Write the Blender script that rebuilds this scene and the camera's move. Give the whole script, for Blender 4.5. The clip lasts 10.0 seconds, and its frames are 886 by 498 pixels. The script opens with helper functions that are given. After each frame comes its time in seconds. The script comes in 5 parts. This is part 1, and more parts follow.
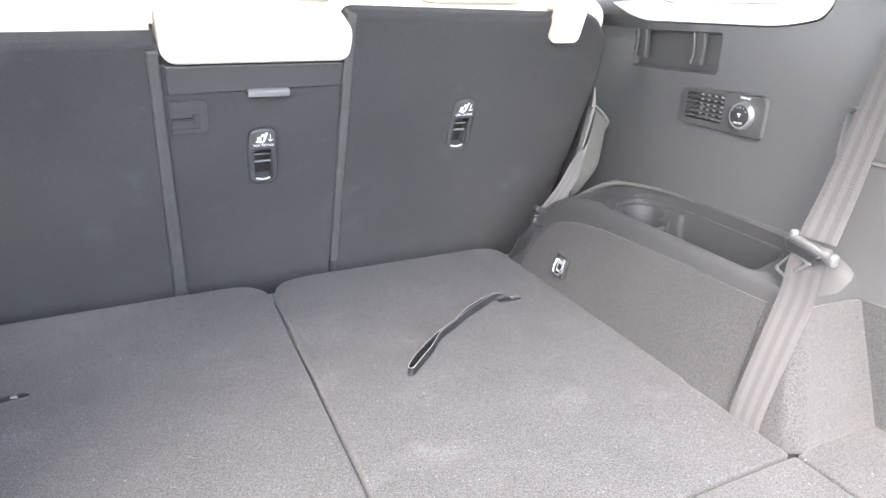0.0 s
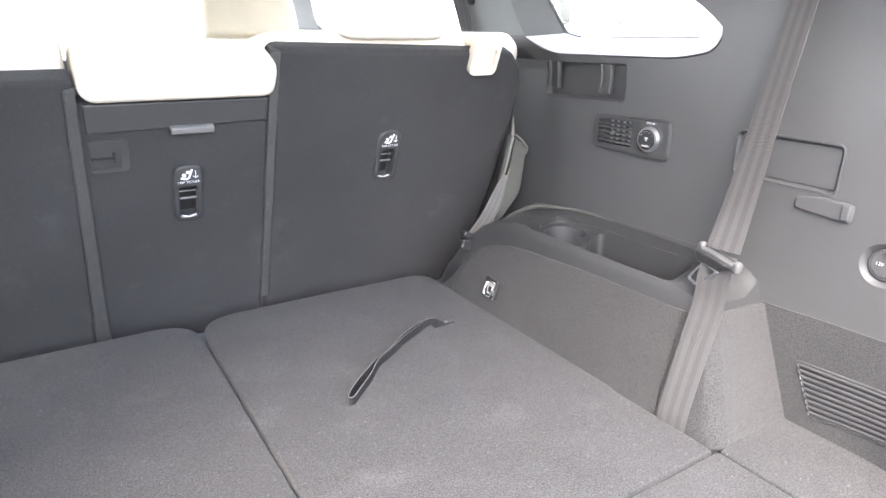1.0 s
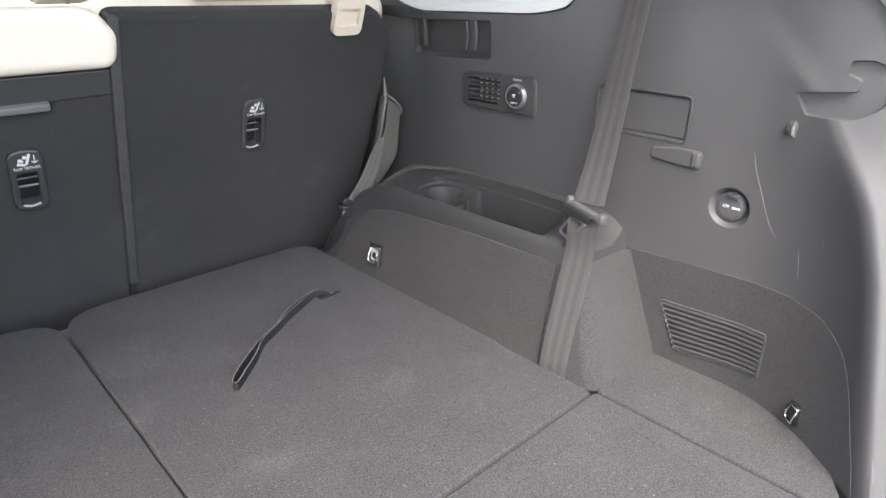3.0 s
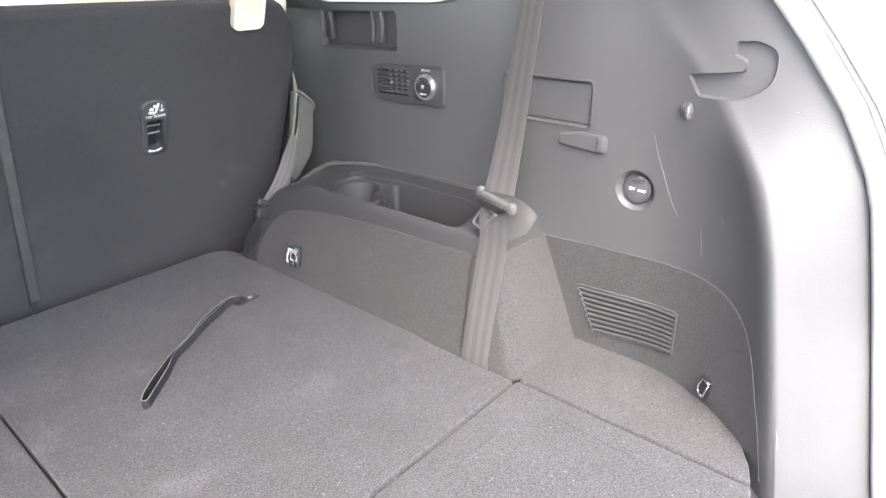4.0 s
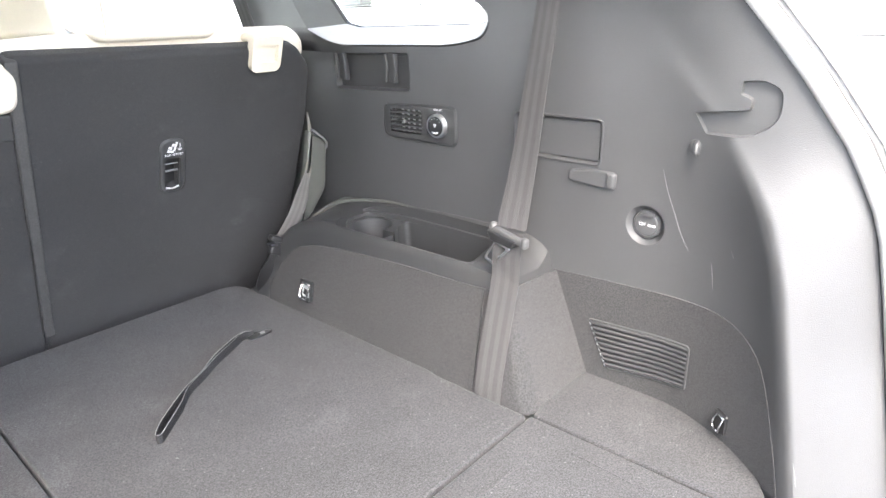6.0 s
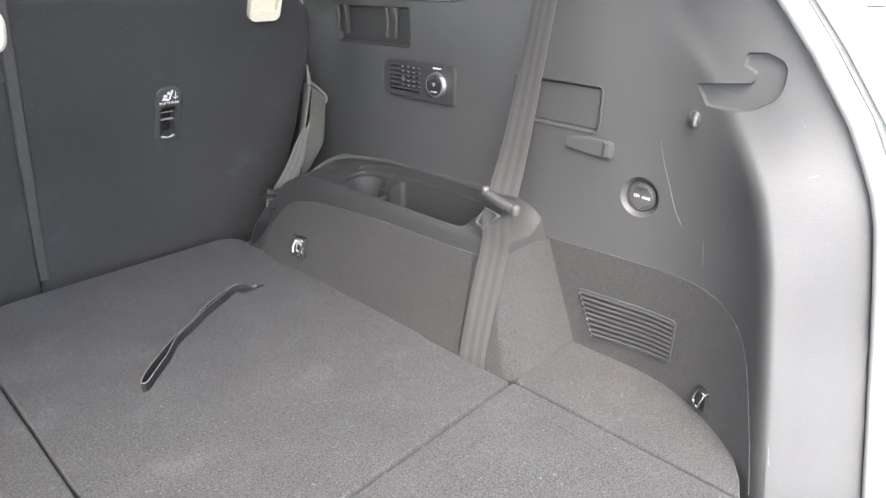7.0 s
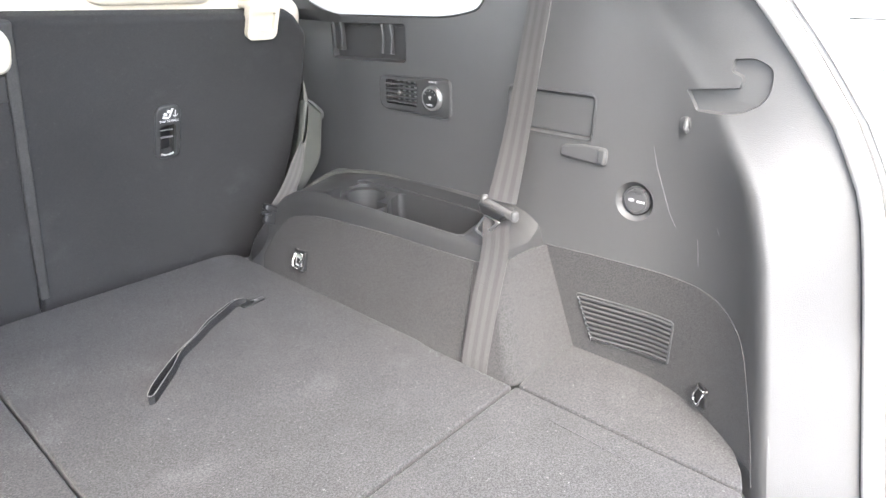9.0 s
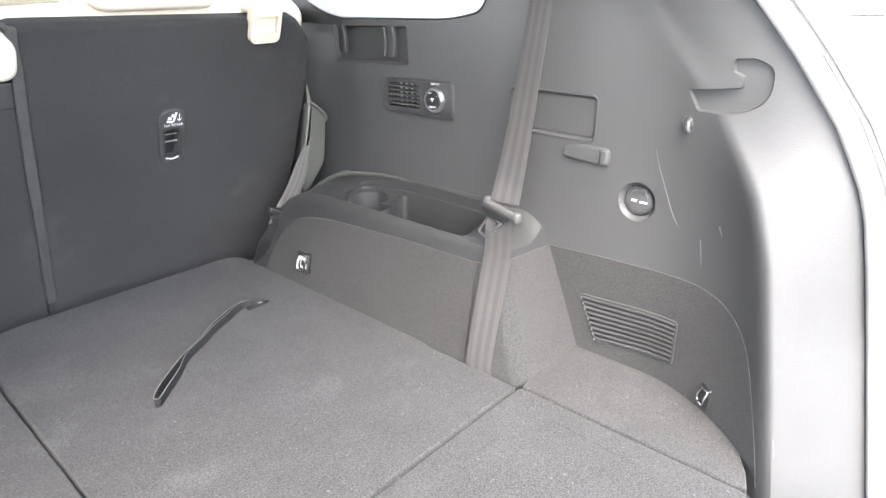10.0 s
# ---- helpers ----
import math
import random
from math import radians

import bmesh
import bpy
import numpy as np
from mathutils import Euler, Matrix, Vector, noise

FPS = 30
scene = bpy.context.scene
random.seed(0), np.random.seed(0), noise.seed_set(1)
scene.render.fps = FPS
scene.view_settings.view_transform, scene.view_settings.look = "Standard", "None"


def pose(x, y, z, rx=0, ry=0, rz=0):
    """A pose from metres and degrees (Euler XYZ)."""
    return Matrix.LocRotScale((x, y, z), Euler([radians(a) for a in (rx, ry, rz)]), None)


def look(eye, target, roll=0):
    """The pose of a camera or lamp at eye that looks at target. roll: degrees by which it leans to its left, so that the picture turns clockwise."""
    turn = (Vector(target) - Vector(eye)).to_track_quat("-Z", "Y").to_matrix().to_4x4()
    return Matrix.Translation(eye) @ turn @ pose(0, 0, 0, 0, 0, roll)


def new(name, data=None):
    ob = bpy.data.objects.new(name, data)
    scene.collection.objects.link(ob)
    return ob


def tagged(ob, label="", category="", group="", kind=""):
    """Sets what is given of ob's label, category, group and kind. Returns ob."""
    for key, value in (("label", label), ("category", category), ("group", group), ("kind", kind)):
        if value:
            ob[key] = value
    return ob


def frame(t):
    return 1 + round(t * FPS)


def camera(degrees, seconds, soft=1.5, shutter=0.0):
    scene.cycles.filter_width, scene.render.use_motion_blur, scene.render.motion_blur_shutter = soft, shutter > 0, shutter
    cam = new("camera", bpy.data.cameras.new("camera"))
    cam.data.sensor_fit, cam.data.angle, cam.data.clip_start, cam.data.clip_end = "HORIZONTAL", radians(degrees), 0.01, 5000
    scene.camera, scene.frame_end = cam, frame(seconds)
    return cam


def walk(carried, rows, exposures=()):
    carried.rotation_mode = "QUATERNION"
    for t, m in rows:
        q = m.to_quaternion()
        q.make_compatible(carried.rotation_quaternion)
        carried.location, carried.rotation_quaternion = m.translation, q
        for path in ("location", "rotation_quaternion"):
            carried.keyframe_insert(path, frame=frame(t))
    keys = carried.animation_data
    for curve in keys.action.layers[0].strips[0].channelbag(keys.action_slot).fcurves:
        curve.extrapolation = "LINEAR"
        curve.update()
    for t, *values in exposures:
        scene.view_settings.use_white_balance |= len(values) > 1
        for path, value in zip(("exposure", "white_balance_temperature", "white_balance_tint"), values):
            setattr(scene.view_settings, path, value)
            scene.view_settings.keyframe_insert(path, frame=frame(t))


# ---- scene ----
cam = camera(70.0, 10.0)
PATH = [
    (0, (-0.185, -0.428, 0.57), (0.611, 1.253, -0.168), 1.0),
    (0.5, (-0.211, -0.412, 0.586), (0.699, 1.215, -0.139), 2.1),
    (1, (-0.209, -0.443, 0.574), (0.809, 1.152, -0.073), 0.6),
    (1.5, (-0.202, -0.448, 0.585), (1.007, 1.045, 0.029), -0.1),
    (2, (-0.183, -0.472, 0.588), (1.022, 1.029, 0.043), -0.4),
    (2.2, (-0.186, -0.472, 0.59), (1.016, 1.03, 0.044), -0.9),
    (3.3, (-0.165, -0.441, 0.588), (1.119, 0.833, -0.266), -0.7),
    (3.5, (-0.156, -0.449, 0.588), (1.175, 0.777, -0.263), -1.0),
    (4, (-0.129, -0.466, 0.589), (1.233, 0.755, -0.221), -1.7),
    (4.5, (-0.115, -0.467, 0.589), (1.24, 0.781, -0.189), -2.1),
    (5, (-0.137, -0.471, 0.585), (1.215, 0.806, -0.152), -2.1),
    (5.2, (-0.142, -0.472, 0.589), (1.178, 0.841, -0.141), -3.2),
    (6.3, (-0.149, -0.459, 0.59), (1.277, 0.756, -0.109), -1.4),
    (6.5, (-0.141, -0.455, 0.59), (1.291, 0.71, -0.183), -0.3),
    (7, (-0.12, -0.48, 0.592), (1.212, 0.768, -0.226), 0.4),
    (7.5, (-0.158, -0.497, 0.583), (1.114, 0.845, -0.18), 0.7),
    (8, (-0.157, -0.48, 0.584), (1.162, 0.821, -0.17), -0.2),
    (8.5, (-0.153, -0.48, 0.584), (1.204, 0.772, -0.185), -0.6),
    (9, (-0.15, -0.484, 0.585), (1.22, 0.755, -0.18), -0.5),
    (9.5, (-0.15, -0.487, 0.586), (1.217, 0.754, -0.181), -0.5),
    (10, (-0.149, -0.488, 0.588), (1.21, 0.764, -0.176), -1.1),
]
BASE = 4.0
EXPO = [(t, BASE + e, 6300 + 60 * min(1.0, t / 3.0), 7 if t > 5.5 or 1.3 < t < 3 else 10) for t, e in ((0, 0.60), (0.5, 0.45), (0.9, 0.22), (1.2, -0.08), (1.5, -0.45), (1.8, -0.82), (2.2, -0.9), (3.3, -0.6), (3.6, -0.4), (4.0, 0), (4.5, 0.12), (5.2, 0.1), (6.3, -0.2), (6.5, -0.5), (6.8, -0.5), (7.1, -0.2), (7.5, 0.05), (8.0, 0.2), (8.5, 0.22), (9.0, 0.08), (10, 0))]
walk(cam, [(t, look(eye, target, roll)) for t, eye, target, roll in PATH], exposures=EXPO)

# ---- world and sun ----
world = bpy.data.worlds.new("sky")
scene.world = world
world.use_nodes = True
wn = world.node_tree.nodes
sky = wn.new("ShaderNodeTexSky")
sky.sky_type, sky.sun_disc = "NISHITA", False
sky.sun_elevation, sky.sun_rotation = radians(53), radians(223)
sky.air_density, sky.dust_density = 1.0, 4.0
world.node_tree.links.new(sky.outputs[0], wn["Background"].inputs[0])
wn["Background"].inputs[1].default_value = 0.15
sun_data = bpy.data.lights.new("sun", "SUN")
sun_data.energy, sun_data.angle, sun_data.color = 0.65, radians(28), (1.0, 0.975, 0.945)
sun = new("sun", sun_data)
sun.matrix_world = look((-3.2, -3.4, 6.2), (0, 0, 0))


# ---- materials ----
def nodes_of(name):
    m = bpy.data.materials.new(name)
    m.use_nodes = True
    return m, m.node_tree.nodes, m.node_tree.links, m.node_tree.nodes["Principled BSDF"]


def surface(name, colour, rough=0.5, metal=0.0, grain=0.0, grain_size=400.0, patch=0.15, patch_size=6.0,
            bump=0.0, bump_size=900.0, sheen=0.0, spec=0.5, voronoi=False, lint=0.0, dust=0.0, dust_size=7.0):
    """A paint, plastic, cloth or leather: fine grain and large patches in the colour, and a fine relief."""
    m, n, l, b = nodes_of(name)
    b.inputs["Roughness"].default_value, b.inputs["Metallic"].default_value = rough, metal
    b.inputs["Specular IOR Level"].default_value = spec
    b.inputs["Sheen Weight"].default_value = sheen
    co = n.new("ShaderNodeTexCoord")
    fine, wide = n.new("ShaderNodeTexNoise"), n.new("ShaderNodeTexNoise")
    fine.inputs["Scale"].default_value, fine.inputs["Detail"].default_value = grain_size, 3
    wide.inputs["Scale"].default_value, wide.inputs["Detail"].default_value = patch_size, 5
    turned = n.new("ShaderNodeMapping")
    turned.inputs["Location"].default_value, turned.inputs["Rotation"].default_value = (0.3713, 0.2171, 0.1137), (0.61, 0.43, 0.27)
    l.new(co.outputs["Object"], turned.inputs["Vector"])
    for t in (fine, wide):
        l.new(turned.outputs[0], t.inputs["Vector"])
    gains = []
    for t, amount in ((fine, grain), (wide, patch)):
        r = n.new("ShaderNodeMapRange")
        r.inputs["From Min"].default_value, r.inputs["From Max"].default_value = (0.37, 0.63) if t == fine else (0.3, 0.7)
        r.inputs["To Min"].default_value, r.inputs["To Max"].default_value = 1 - amount, 1 + amount
        l.new(t.outputs["Fac"], r.inputs["Value"])
        gains.append(r)
    mul = n.new("ShaderNodeMath")
    mul.operation = "MULTIPLY"
    l.new(gains[0].outputs[0], mul.inputs[0])
    l.new(gains[1].outputs[0], mul.inputs[1])
    # lint specks and dusty smudges lie on top of the cloth
    for amount, size, lo, hi in ((lint, 210.0, 0.70, 0.76), (dust, dust_size, 0.60, 0.78)):
        if amount:
            spots, add = n.new("ShaderNodeTexNoise"), n.new("ShaderNodeMath")
            spots.inputs["Scale"].default_value, spots.inputs["Detail"].default_value = size, 4 if size < 50 else 1
            l.new(turned.outputs[0], spots.inputs["Vector"])
            r = n.new("ShaderNodeMapRange")
            r.inputs["From Min"].default_value, r.inputs["From Max"].default_value = lo, hi
            r.inputs["To Min"].default_value, r.inputs["To Max"].default_value = 1.0, 1.0 + amount
            l.new(spots.outputs["Fac"], r.inputs["Value"])
            add.operation = "MULTIPLY"
            l.new(mul.outputs[0], add.inputs[0])
            l.new(r.outputs[0], add.inputs[1])
            mul = add
    tint = n.new("ShaderNodeVectorMath")
    tint.operation = "SCALE"
    tint.inputs[0].default_value = colour
    l.new(mul.outputs[0], tint.inputs["Scale"])
    l.new(tint.outputs[0], b.inputs["Base Color"])
    if bump:
        if voronoi:
            tex = n.new("ShaderNodeTexVoronoi")
            out = tex.outputs["Distance"]
        else:
            tex = n.new("ShaderNodeTexNoise")
            out = tex.outputs["Fac"]
        tex.inputs["Scale"].default_value = bump_size
        l.new(turned.outputs[0], tex.inputs["Vector"])
        bp = n.new("ShaderNodeBump")
        bp.inputs["Strength"].default_value, bp.inputs["Distance"].default_value = bump, 0.0012
        l.new(out, bp.inputs["Height"])
        l.new(bp.outputs[0], b.inputs["Normal"])
    return m


CARPET = surface("cut_pile_carpet", (0.034, 0.0332, 0.0342), 0.95, grain=0.37, grain_size=450, patch=0.10, patch_size=13, bump=0.52, bump_size=500, sheen=0.08, spec=0.15, lint=0.9, dust=0.35, dust_size=9)
FELT = surface("needle_felt", (0.0315, 0.0306, 0.0312), 0.95, grain=0.36, grain_size=520, patch=0.08, bump=0.6, bump_size=1200, sheen=0.08, spec=0.15)
BACKCLOTH = surface("seat_back_cloth", (0.031, 0.0305, 0.0312), 0.95, grain=0.22, grain_size=900, patch=0.14, patch_size=3.5, bump=0.4, bump_size=1500, sheen=0.08, spec=0.15, lint=0.5, dust=0.35, dust_size=11)
PLASTIC = surface("grained_plastic", (0.046, 0.0462, 0.0472), 0.52, grain=0.05, grain_size=900, patch=0.07, patch_size=4, bump=0.16, bump_size=820, voronoi=True, spec=0.34)
SMOOTH = surface("smooth_dark_plastic", (0.034, 0.034, 0.035), 0.48, grain=0.04, patch=0.08, bump=0.08, bump_size=900)
ARCHBLACK = surface("satin_black_plastic", (0.030, 0.0301, 0.0308), 0.44, grain=0.04, patch=0.06, bump=0.06, bump_size=700)
STRIP = surface("dark_edge_strip", (0.040, 0.0392, 0.0388), 0.7, grain=0.2, grain_size=500, patch=0.15, patch_size=30, bump=0.3, bump_size=600)
BLACK = surface("black_plastic", (0.014, 0.014, 0.015), 0.42, grain=0.05, patch=0.1)
GREYTRIM = surface("grey_trim", (0.12, 0.118, 0.118), 0.6, grain=0.12, grain_size=700, patch=0.08, bump=0.2)
LEATHER = surface("cream_leather", (0.70, 0.64, 0.545), 0.55, grain=0.02, grain_size=300, patch=0.04, bump=0.10, bump_size=900, voronoi=True)
CREAM = surface("cream_plastic", (0.56, 0.51, 0.42), 0.42, grain=0.02, patch=0.04)
CHROME = surface("chromed_steel", (0.75, 0.75, 0.76), 0.12, 1.0, patch=0.05)
SILVER = surface("satin_silver", (0.62, 0.62, 0.63), 0.36, 1.0, patch=0.05)
WHITEINK = surface("white_print", (0.58, 0.58, 0.58), 0.6, patch=0.05)
RUBBER = surface("grey_rubber_seal", (0.34, 0.335, 0.32), 0.7, grain=0.05, patch=0.08, bump=0.1)
HEADLINER = surface("grey_headliner", (0.42, 0.41, 0.39), 0.95, grain=0.15, grain_size=600, patch=0.05, bump=0.3)
PAINT = surface("silver_car_paint", (0.55, 0.55, 0.54), 0.3, 0.3, patch=0.04)
SIDING = surface("white_siding", (0.50, 0.50, 0.48), 0.6, grain=0.03, grain_size=60, patch=0.05, patch_size=1.2, bump=0.1, bump_size=60)
CONCRETE = surface("concrete", (0.25, 0.24, 0.225), 0.9, grain=0.2, grain_size=90, patch=0.2, patch_size=0.8, bump=0.5, bump_size=60)
STEEL = surface("bright_steel", (0.80, 0.80, 0.80), 0.42, 0.9, patch=0.05)
SCUFF = surface("scuffed_plastic", (0.10, 0.10, 0.10), 0.6, patch=0.2, patch_size=60)
JOINTSHADE = surface("dark_joint_shade", (0.05, 0.05, 0.05), 0.9, grain=0.1, grain_size=60, patch=0.2, patch_size=2)
PILLARGREY = surface("grey_pillar_trim", (0.085, 0.088, 0.088), 0.7, grain=0.10, grain_size=700, patch=0.06, bump=0.2, bump_size=900)
LITVANE = surface("lit_vane_plastic", (0.34, 0.34, 0.34), 0.5, patch=0.06)
LIPGREY = surface("pale_grey_lip", (0.42, 0.42, 0.405), 0.6, grain=0.04, patch=0.06, bump=0.1)
VINYL = surface("olive_grey_vinyl", (0.066, 0.067, 0.060), 0.45, grain=0.05, patch=0.1, bump=0.2, bump_size=500)
METERGREY = surface("meter_grey_paint", (0.07, 0.073, 0.073), 0.5, patch=0.1)


def webbing(name, colour, pitch, across):
    """Woven belt: darker bands along it and a fine twill."""
    m, n, l, b = nodes_of(name)
    b.inputs["Roughness"].default_value = 0.65
    b.inputs["Specular IOR Level"].default_value = 0.3
    uv = n.new("ShaderNodeUVMap")
    sep = n.new("ShaderNodeSeparateXYZ")
    l.new(uv.outputs[0], sep.inputs[0])
    band = n.new("ShaderNodeMath")
    band.operation = "SINE"
    k = n.new("ShaderNodeMath")
    k.operation = "MULTIPLY"
    k.inputs[1].default_value = across * 2 * math.pi
    l.new(sep.outputs[0], k.inputs[0])
    l.new(k.outputs[0], band.inputs[0])
    r = n.new("ShaderNodeMapRange")
    r.inputs["From Min"].default_value, r.inputs["From Max"].default_value = -0.35, 0.35
    r.inputs["To Min"].default_value, r.inputs["To Max"].default_value = 0.80, 1.05
    l.new(band.outputs[0], r.inputs["Value"])
    wave = n.new("ShaderNodeTexWave")
    wave.bands_direction = "DIAGONAL"
    wave.inputs["Scale"].default_value = pitch
    l.new(uv.outputs[0], wave.inputs["Vector"])
    tint = n.new("ShaderNodeVectorMath")
    tint.operation = "SCALE"
    tint.inputs[0].default_value = colour
    l.new(r.outputs[0], tint.inputs["Scale"])
    l.new(tint.outputs[0], b.inputs["Base Color"])
    bp = n.new("ShaderNodeBump")
    bp.inputs["Strength"].default_value, bp.inputs["Distance"].default_value = 0.5, 0.0006
    l.new(wave.outputs["Fac"], bp.inputs["Height"])
    l.new(bp.outputs[0], b.inputs["Normal"])
    return m


BELT = webbing("grey_belt_webbing", (0.046, 0.044, 0.044), 30, 3.0)
PALEBELT = webbing("pale_belt_webbing", (0.085, 0.081, 0.077), 30, 3.0)
STRAPCLOTH = webbing("black_strap_webbing", (0.013, 0.013, 0.014), 40, 2.0)

GLASS, gn, gl, gb = nodes_of("window_glass")
gb.inputs["Base Color"].default_value = (0.93, 0.96, 0.95, 1)
gb.inputs["Roughness"].default_value = 0.0
gb.inputs["Transmission Weight"].default_value = 1.0
gb.inputs["IOR"].default_value = 1.05


# ---- mesh helpers ----
def finish(name, bm, material, smooth=True, sharp=35):
    bmesh.ops.recalc_face_normals(bm, faces=bm.faces)
    me = bpy.data.meshes.new(name)
    for e in bm.edges:
        if len(e.link_faces) == 2 and e.calc_face_angle(0) > radians(sharp):
            e.smooth = False
    for fc in bm.faces:
        flat = len(fc.verts) > 6 and max(abs((v.co - fc.verts[0].co).dot(fc.normal)) for v in fc.verts) < 2e-4
        fc.smooth = smooth and not flat
    bm.to_mesh(me)
    bm.free()
    me.materials.append(material)
    return me


def part(name, bm, material, parent, label="", smooth=True, sharp=35):
    """One mesh under a thing or under a part; the bmesh is in world metres."""
    ob = new(name, finish(name, bm, material, smooth, sharp))
    base = Matrix.Identity(4)
    up = parent
    while up:
        base = up.matrix_basis @ base if not up.parent else up.matrix_parent_inverse @ up.matrix_basis @ base
        up = up.parent
    ob.parent = parent
    ob.matrix_parent_inverse = base.inverted()
    if label:
        tagged(ob, label)
    return ob


def thing(name, at, label, category, group="", kind=""):
    e = new(name)
    e.empty_display_size = 0.05
    e.matrix_basis = Matrix.Translation(at)
    return tagged(e, label, category, group, kind)


def structure(name, bm, material, label, smooth=True, category="", sharp=35):
    return tagged(new(name, finish(name, bm, material, smooth, sharp)), label, category or name.split("_")[0], kind="structure")


def box(bm, lo, hi, bevel=0.0, seg=2, m=None):
    v = [bm.verts.new((x, y, z)) for x in (lo[0], hi[0]) for y in (lo[1], hi[1]) for z in (lo[2], hi[2])]
    q = [(0, 1, 3, 2), (4, 6, 7, 5), (0, 4, 5, 1), (2, 3, 7, 6), (0, 2, 6, 4), (1, 5, 7, 3)]
    fs = [bm.faces.new([v[i] for i in f]) for f in q]
    if bevel:
        es = list({e for f in fs for e in f.edges})
        r = bmesh.ops.bevel(bm, geom=es, offset=bevel, segments=seg, profile=0.5, affect="EDGES", clamp_overlap=True)
        v = list({w for f in r["faces"] for w in f.verts} | {w for w in v if w.is_valid})
    if m:
        bmesh.ops.transform(bm, matrix=m, verts=[w for w in v if w.is_valid])
    return v


def grid(bm, rows, closed=False, uv=False):
    """Faces between rows of points; closed: each row is a ring."""
    vs = [[bm.verts.new(p) for p in row] for row in rows]
    layer = bm.loops.layers.uv.verify() if uv else None
    for i in range(len(vs) - 1):
        n = len(vs[i])
        for j in range(n if closed else n - 1):
            k = (j + 1) % n
            f = bm.faces.new((vs[i][j], vs[i][k], vs[i + 1][k], vs[i + 1][j]))
            if layer:
                for loop, (a, b) in zip(f.loops, ((i, j), (i, j + 1), (i + 1, j + 1), (i + 1, j))):
                    loop[layer].uv = (b / (n - 1), a * 0.35)
    return vs


def rounded(points, radii, seg=6):
    """A closed outline in a plane with its corners rounded."""
    out, n = [], len(points)
    radii = radii if isinstance(radii, (list, tuple)) else [radii] * n
    for i in range(n):
        p = Vector(points[i])
        a, b = Vector(points[i - 1]) - p, Vector(points[(i + 1) % n]) - p
        la, lb = a.length, b.length
        a, b = a / la, b / lb
        half = math.acos(max(-1, min(1, a.dot(b)))) / 2
        r = radii[i]
        d = min(r / math.tan(half) if half > 1e-3 else 0, la * 0.49, lb * 0.49)
        if d < 1e-5:
            out.append(p)
            continue
        s, e = p + a * d, p + b * d
        for k in range(seg + 1):
            t = k / seg
            out.append(s * (1 - t) ** 2 + p * (2 * t * (1 - t)) + e * t ** 2)
    return out


def prism(bm, outline, to3, lo, hi, edge=0.0, seg=3):
    """An outline (u, v) raised from lo to hi along the third axis; to3(u, v, w) gives the world place. edge: a rounded rim at hi."""
    levels = [(0.0, lo)]
    sign = 1 if hi > lo else -1
    if edge:
        for k in range(seg + 1):
            a = k / seg * math.pi / 2
            levels.append((edge * (1 - math.cos(a)), hi - sign * edge * (1 - math.sin(a))))
        levels.append((edge * 1.15 + 0.0002, hi))
    else:
        levels.append((0.0, hi))
    rows = []
    n = len(outline)
    for inset, w in levels:
        row = []
        for i in range(n):
            p, q, r = Vector(outline[i - 1]), Vector(outline[i]), Vector(outline[(i + 1) % n])
            t = (r - p)
            nrm = Vector((-t.y, t.x))
            if nrm.length > 1e-9:
                nrm.normalize()
            row.append(q + nrm * inset * turn_of(outline))
        rows.append([to3(p[0], p[1], w) for p in unfolded(outline, row)])
    vs = grid(bm, rows, closed=True)
    bm.faces.new(vs[0][::-1])
    bm.faces.new(vs[-1])
    return vs


def unfolded(before, row):
    """Draws together points of an inset outline that passed each other at a tight corner."""
    row, n = [Vector(p) for p in row], len(row)
    for _ in range(12):
        folds = [i for i in range(n) if (row[(i + 1) % n] - row[i]).dot(Vector(before[(i + 1) % n]) - Vector(before[i])) < 0]
        if not folds:
            break
        for i in folds:
            mid = (row[i] + row[(i + 1) % n]) / 2
            edge = (Vector(before[(i + 1) % n]) - Vector(before[i])) * 1e-3
            row[i], row[(i + 1) % n] = mid - edge, mid + edge
    return row


def turn_of(outline):
    a = 0.0
    for i in range(len(outline)):
        p, q = outline[i - 1], outline[i]
        a += p[0] * q[1] - q[0] * p[1]
    return 1 if a > 0 else -1


def frame_of(outline, inner, bm, to3, lo, hi, lip):
    """A ring between two outlines of equal count, with depth: back, front, and inner wall down to lip."""
    rows = [[to3(p[0], p[1], lo) for p in outline], [to3(p[0], p[1], hi) for p in outline],
            [to3(p[0], p[1], hi) for p in inner], [to3(p[0], p[1], lip) for p in inner]]
    return grid(bm, rows, closed=True)


def shrink(outline, d):
    n, s, out = len(outline), turn_of(outline), []
    for i in range(n):
        t = Vector(outline[(i + 1) % n]) - Vector(outline[i - 1])
        nrm = Vector((-t.y, t.x))
        nrm = nrm.normalized() if nrm.length > 1e-9 else nrm
        out.append(Vector(outline[i]) + nrm * d * s)
    return out


def smooth_path(points, steps=8):
    """Catmull-Rom through points."""
    p = [Vector(q) for q in points]
    p = [p[0] * 2 - p[1], *p, p[-1] * 2 - p[-2]]
    out = []
    for i in range(1, len(p) - 2):
        for k in range(steps):
            t = k / steps
            a, b, c, d = p[i - 1:i + 3]
            out.append(0.5 * (2 * b + (c - a) * t + (2 * a - 5 * b + 4 * c - d) * t * t + (3 * b - a - 3 * c + d) * t ** 3))
    out.append(p[-2])
    return out


